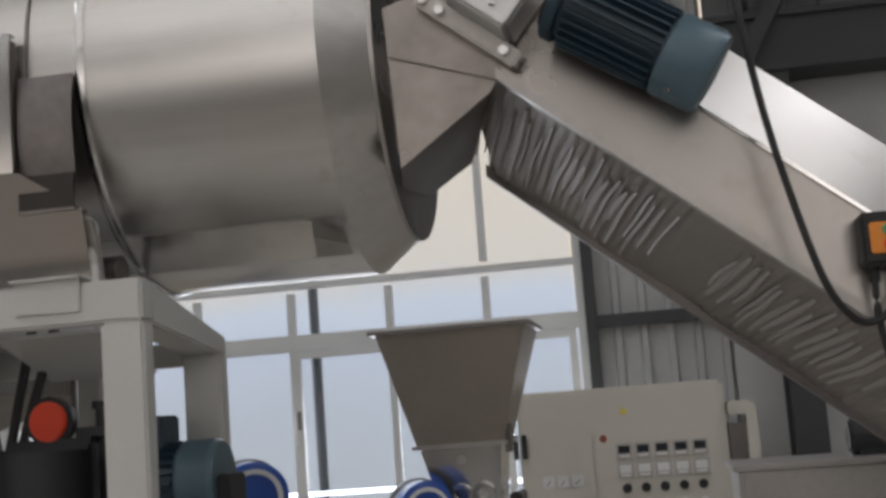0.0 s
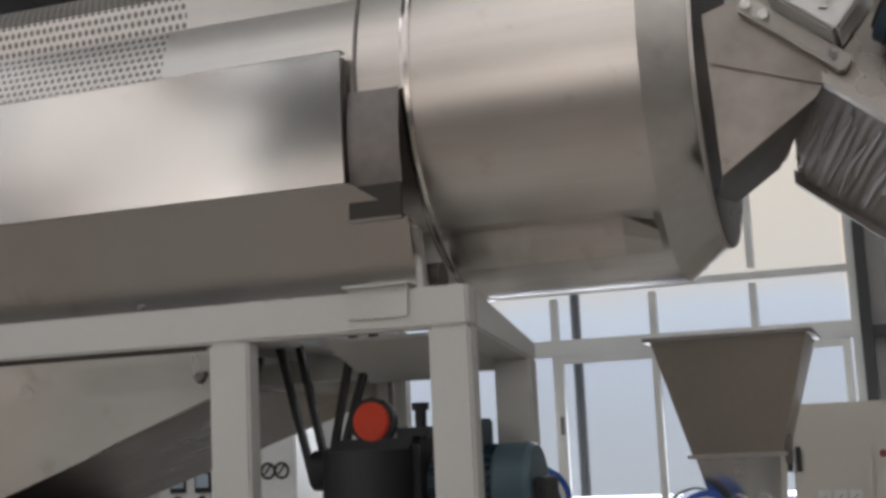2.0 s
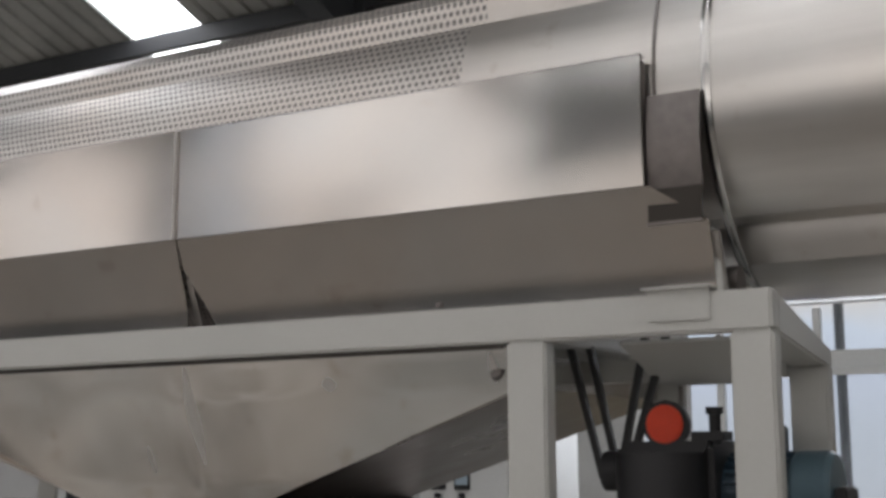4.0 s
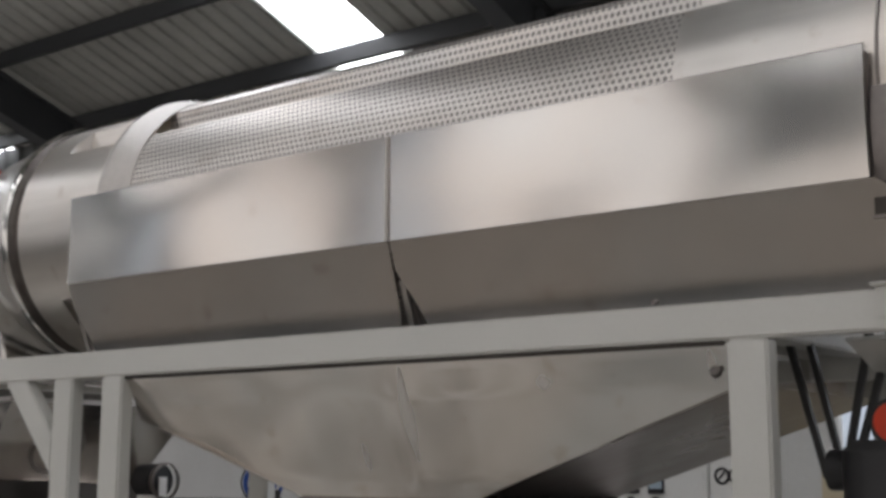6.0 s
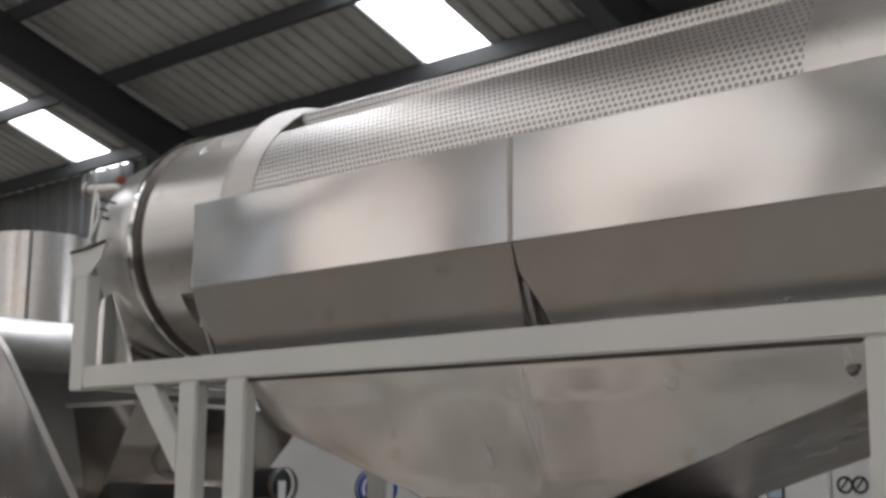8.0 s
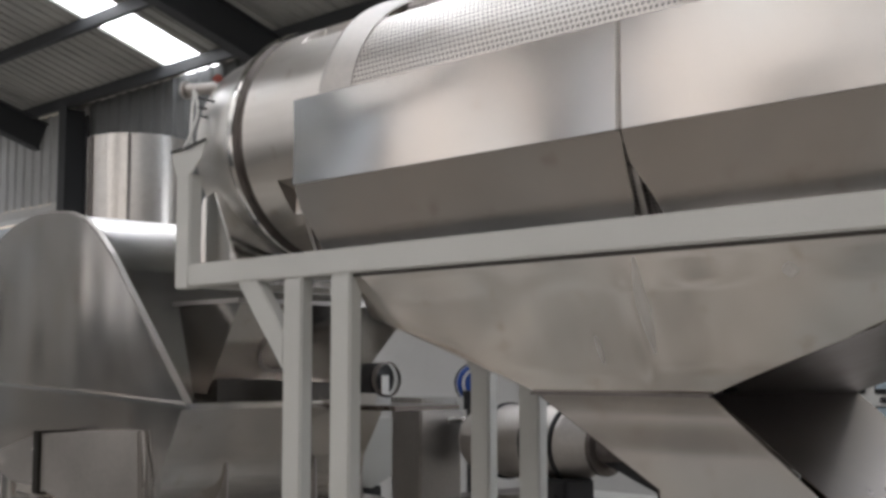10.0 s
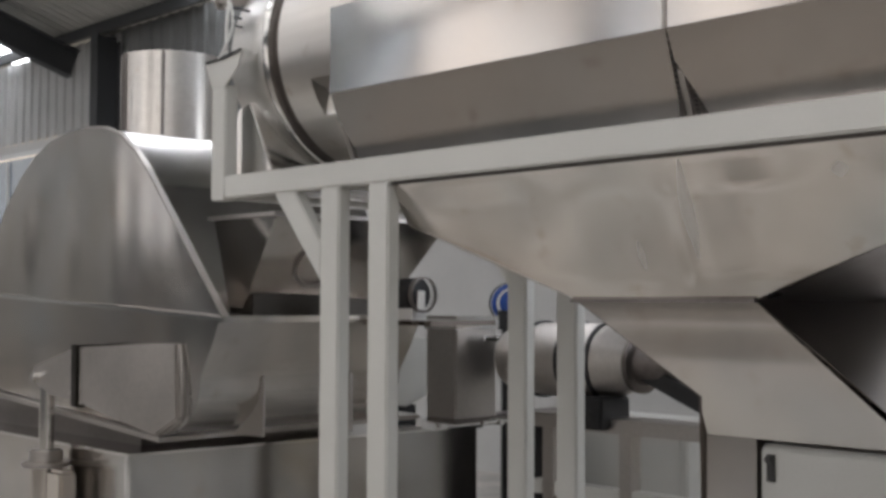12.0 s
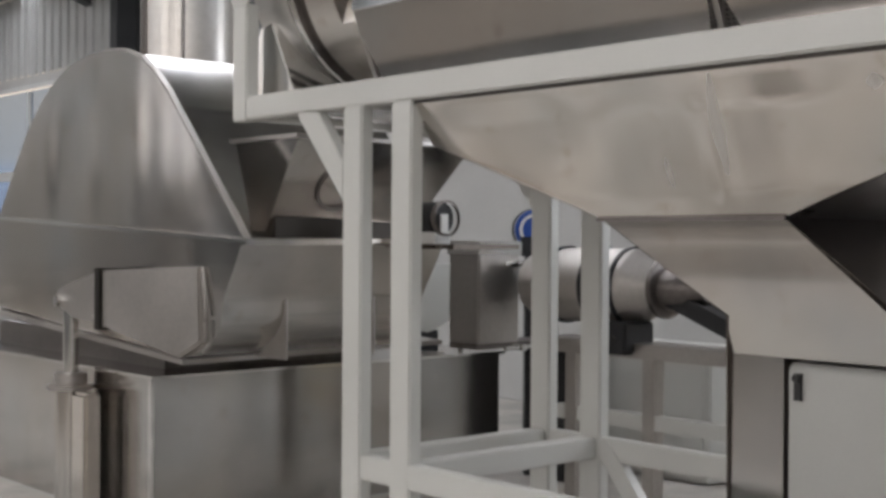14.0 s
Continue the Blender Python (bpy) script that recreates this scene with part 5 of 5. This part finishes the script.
for y in (3.42, 3.98):
    bm = B(); prism(bm, [(-6.02, 0.684), (-5.755, 0.684), (-5.758, 0.80), (-5.762, 0.99), (-5.80, 0.90), (-5.87, 0.80)], "y", y, y + 0.008); part("gusset", bm, STEEL_DULL, ves)
bm = B(); cyl(bm, (-7.76, 4.05, 2.1), (-7.76, 4.05, 2.95), 0.325, 40); part("flue", bm, STEEL_ROLL, ves, "short round flue with seams")
for a in (-100, -92, -40):
    bm = B(); box(bm, -0.012, 0.012, -0.006, 0.006, 2.2, 2.945)
    bmesh.ops.translate(bm, verts=bm.verts, vec=(-7.76 + 0.327 * math.cos(radians(a)), 4.05 + 0.327 * math.sin(radians(a)), 0)); part("flue_seam", bm, STEEL_DARK, ves)
cylr = thing("hydraulic_cylinder", "upright hydraulic cylinder with a chromed rod", "cylinder")
bm = B(); cyl(bm, (-7.2, VY - 0.09, 0.52), (-7.2, VY - 0.09, 0.9), 0.042, 24); part("rod", bm, CHROME, cylr)
bm = B(); cyl(bm, (-7.2, VY - 0.09, GROUND), (-7.2, VY - 0.09, 0.47), 0.085, 28); part("barrel", bm, STEEL_TANK, cylr)
bm = B(); cyl(bm, (-7.2, VY - 0.09, 0.47), (-7.2, VY - 0.09, 0.53), 0.09, 28); cyl(bm, (-7.2, VY - 0.09, 0.44), (-7.2, VY - 0.09, 0.465), 0.13, 28); part("gland", bm, STEEL_DULL, cylr, bevel=0.004)
bm = B(); box(bm, -7.1, -6.92, VY - 0.14, VY - 0.04, GROUND, 0.44); part("side_guard", bm, STEEL, cylr, bevel=0.02)
tank = thing("base_tank", "stainless steel rectangular base tank under the vessel", "tank")
bm = B(); box(bm, -9.2, -6.47, VY + 0.03, 5.6, GROUND, 0.545); part("body", bm, STEEL_TANK, tank, bevel=0.004)
bm = B(); box(bm, -9.22, -6.45, VY + 0.01, 5.63, 0.545, 0.566); part("top_plate", bm, STEEL_TANK, tank, bevel=0.003)
bm = B(); box(bm, -9.0, -6.75, VY + 0.25, 4.6, 0.566, 0.72); part("bearing_plinth", bm, STEEL_DARK, tank)
# polished strips added for the highlights on the top plate's edges
bm = B(); box(bm, -9.22, -6.446, VY + 0.004, VY + 0.0095, 0.552, 0.566); part("edge_trim", bm, CHROME, tank)
bm = B(); box(bm, -6.4495, -6.444, VY + 0.01, 5.63, 0.552, 0.566); part("edge_trim", bm, CHROME, tank)
bm = B(); box(bm, -6.49, -6.462, VY + 0.005, VY + 0.028, GROUND, 0.545); part("corner_strip", bm, CHROME, tank)

# outlet hopper between drum and vessel
fun = thing("transfer_hopper", "stainless steel transfer hopper from drum to vessel", "hopper")
top, low = [(-6.04, 3.30, 1.785), (-5.49, 3.30, 1.785), (-5.49, 4.42, 1.785), (-6.04, 4.42, 1.785)], [(-5.95, 3.34, 1.33), (-5.83, 3.34, 1.33), (-5.80, 4.25, 1.33), (-5.95, 4.25, 1.33)]
bm = B(); loft(bm, [low, top]); part("funnel", bm, STEEL, fun, thick=0.004)
for i in range(4):
    bm = B(); bar(bm, Vector(top[i]) + (Vector(top[i]) - Vector(top[(i + 1) % 4])).normalized() * 0.03, Vector(top[(i + 1) % 4]), 0.05, 0.02); part("rim", bm, STEEL_DULL, fun)
bm = B(); lathe(bm, [(0, 0.15), (0.008, 0.15), (0.008, 0.13), (0, 0.13)], 32, closed=True)
bmesh.ops.rotate(bm, verts=bm.verts, matrix=Matrix.Rotation(radians(36), 3, "Y"))
bmesh.ops.translate(bm, verts=bm.verts, vec=(-5.652, 3.68, 1.56)); part("sight_ring", bm, STEEL_DARK, fun)
bm = B(); box(bm, -5.98, -5.77, 3.36, 4.28, 1.285, 1.40); part("base_collar", bm, SHADOW_STEEL, fun, "dark base collar")

# ---- mixing line behind the vessel ----
gearcase = thing("gear_case", "stainless steel gear case with locking handles on a dark drive stand", "case")
bm = B(); box(bm, -6.16, -5.90, 4.87, 5.21, 0.68, 1.275); part("body", bm, STEEL_DULL, gearcase, bevel=0.01)
bm = B(); box(bm, -6.17, -5.89, 4.86, 5.22, 1.205, 1.285); part("lid", bm, STEEL, gearcase, bevel=0.004)
for z in (1.15, 0.655):
    bm = B(); cyl(bm, (-5.90, 5.16, z), (-5.80, 5.16, z), 0.02, 14); cyl(bm, (-5.83, 5.02, z), (-5.83, 5.30, z), 0.014, 12); part("clamp", bm, CHROME, gearcase)
    bm = B(); cyl(bm, (-5.83, 5.30, z), (-5.83, 5.34, z), 0.03, 14); part("nut", bm, CHROME, gearcase, bevel=0.004)
for y in (4.92, 5.16):
    bm = B(); cyl(bm, (-5.892, y, 1.25), (-5.882, y, 1.25), 0.012, 6); part("bolt", bm, CHROME, gearcase)
bm = B(); box(bm, -6.36, -6.0, 5.72, 6.05, GROUND, 0.645); part("drive_stand", bm, IRON, gearcase, bevel=0.01)
bm = B(); box(bm, -6.16, -5.92, 4.88, 5.98, 0.645, 0.679); part("shelf", bm, STEEL_DARK, gearcase)
dm = thing("dark_motor", "small dark motor with a white label", "motor", (-5.36, 4.06, 1.40))
bm = B(); cyl(bm, (-0.1, 0, 0), (0.06, 0, 0), 0.085, 24); part("body", bm, IRON, dm, bevel=0.02)
bm = B(); lathe(bm, [(0.06, 0.09), (0.07, 0.092), (0.085, 0.092), (0.09, 0.08)], 24, closed=True); part("rim", bm, STEEL_DARK, dm)
bm = B(); box(bm, 0.085, 0.094, -0.045, 0.0, -0.075, 0.02); part("label_plate", bm, WHITE, dm, "plain white label")
bm = B(); box(bm, -0.07, 0.05, -0.05, 0.05, -0.13, -0.07); part("foot", bm, WHITE, dm)
stand = thing("motor_stand", "steel shelf stand under the motor", "stand")
bm = B(); box(bm, -5.9, -5.1, 3.95, 4.4, 1.245, 1.27); part("shelf", bm, STEEL_DARKENED, stand)
bm = B(); box(bm, -5.88, -5.82, 4.3, 4.36, GROUND, 1.245); part("leg", bm, STEEL_DULL, stand)
lid = thing("inspection_lid", "cream folded cover on the base tank", "cover")
bm = B(); prism(bm, [(4.98, 0.72), (4.98, 0.80), (5.06, 1.03), (5.10, 1.14), (5.365, 1.135), (5.365, 0.82), (5.22, 0.74), (5.10, 0.70)], "x", -6.75, -6.6); part("hood", bm, PAINT, lid, bevel=0.006)
for y, z in ((5.385, 1.07), (5.385, 0.90)):
    bm = B(); cyl(bm, (-6.64, y - 0.02, z), (-6.64, y + 0.05, z), 0.03, 14); part("knuckle", bm, STEEL_DULL, lid)
bm = B(); cyl(bm, (-6.64, 5.41, 0.566), (-6.64, 5.41, 1.08), 0.016, 12); part("stay", bm, CHROME, lid)
bm = B(); box(bm, -6.72, -6.62, 5.04, 5.20, 0.566, 0.71); part("foot", bm, IRON, lid, bevel=0.006)
bm = B(); box(bm, -6.72, -6.47, 4.9, 5.12, 0.566, 0.582); part("foot_plate", bm, STEEL_DULL, lid, bevel=0.003)
mix = thing("mixing_barrel", "horizontal stainless steel barrel with clamp bands", "barrel")
MY, MZ = 5.2, 1.04
bm = B(); lathe(bm, [(-5.76, 0.15), (-5.74, 0.17), (-5.60, 0.17), (-5.58, 0.21), (-4.97, 0.21), (-4.95, 0.20), (-4.80, 0.135), (-4.79, 0.1), (-4.79, 0)], 44, (0, MY, MZ)); part("shell", bm, STEEL_DULL, mix)
for x in (-5.50, -5.22, -5.0):
    bm = B(); lathe(bm, [(x - 0.012, 0.208), (x - 0.012, 0.222), (x + 0.012, 0.222), (x + 0.012, 0.208)], 44, (0, MY, MZ), closed=True); part("band", bm, IRON, mix)
bm = B(); lathe(bm, [(-4.80, 0.13), (-4.795, 0.165), (-4.765, 0.165), (-4.76, 0.12), (-4.62, 0.11), (-4.50, 0.07), (-4.50, 0)], 28, (0, MY, MZ)); part("nozzle", bm, STEEL_DARK, mix)
bm = B(); bar(bm, (-4.78, MY, MZ - 0.02), (-4.22, MY, MZ - 0.24), 0.16, 0.09); part("nozzle_arm", bm, IRON, mix)
bm = B(); box(bm, -5.12, -4.90, MY - 0.2, MY + 0.05, 0.68, 0.86); part("terminal_box", bm, IRON, mix, bevel=0.015)
for x in (-5.06, -4.98):
    bm = B(); cyl(bm, (x, MY - 0.2, 0.76), (x, MY - 0.215, 0.76), 0.022, 12); part("gland", bm, BLACK, mix)
bm = B(); box(bm, -5.5, -4.2, MY - 0.12, MY + 0.12, 0.66, 0.74); part("stand_rail", bm, STEEL_DULL, mix, bevel=0.004)
for x in (-5.42, -4.86, -4.3):
    bm = B(); box(bm, x, x + 0.08, MY - 0.1, MY - 0.02, GROUND, 0.66); part("stand_leg", bm, STEEL_DULL, mix)
bm = B(); box(bm, -5.5, -4.2, MY - 0.095, MY - 0.025, 0.28, 0.36); part("stand_rail", bm, PAINT, mix)
b3 = disc_motor(-6.3, 5.75, 1.36, 0.13, "bright blue blower beside the barrel")
b3.rotation_euler = (0, 0, radians(-40))
cab4 = thing("steel_locker", "pale steel locker behind the barrel", "locker")
bm = B(); box(bm, -6.5, -5.3, 6.3, 6.7, GROUND + 0.02, 0.62); part("body", bm, PAINT, cab4, bevel=0.01)
bm = B(); box(bm, -6.45, -5.35, 6.288, 6.299, GROUND + 0.06, 0.58); part("door", bm, PAINT, cab4, bevel=0.004)
sheetfloor = thing("blue_tarpaulin", "crumpled dark blue tarpaulin on the floor", "tarpaulin")
bm = B()
g = [[bm.verts.new((-4.05 + 0.1 * i, 3.15 + 0.1 * j, GROUND + 0.02 + 0.05 * abs(noise.noise(Vector((i * 0.4, j * 0.4, 2)))))) for j in range(8)] for i in range(11)]
for i in range(10):
    for j in range(7):
        bm.faces.new((g[i][j], g[i + 1][j], g[i + 1][j + 1], g[i][j + 1]))
part("cloth", bm, material("dark_blue_tarpaulin", (0.03, 0.04, 0.09), 0.5), sheetfloor, thick=0.004)


def motions():
    rows = []
    for i in range(29):
        t = i * 0.5
        rows.append((t, pose(0, AX_Y, AX_Z, -(GROOVE0 + SPIN * t), 0, 0)))
    walk(drum, rows)


motions()
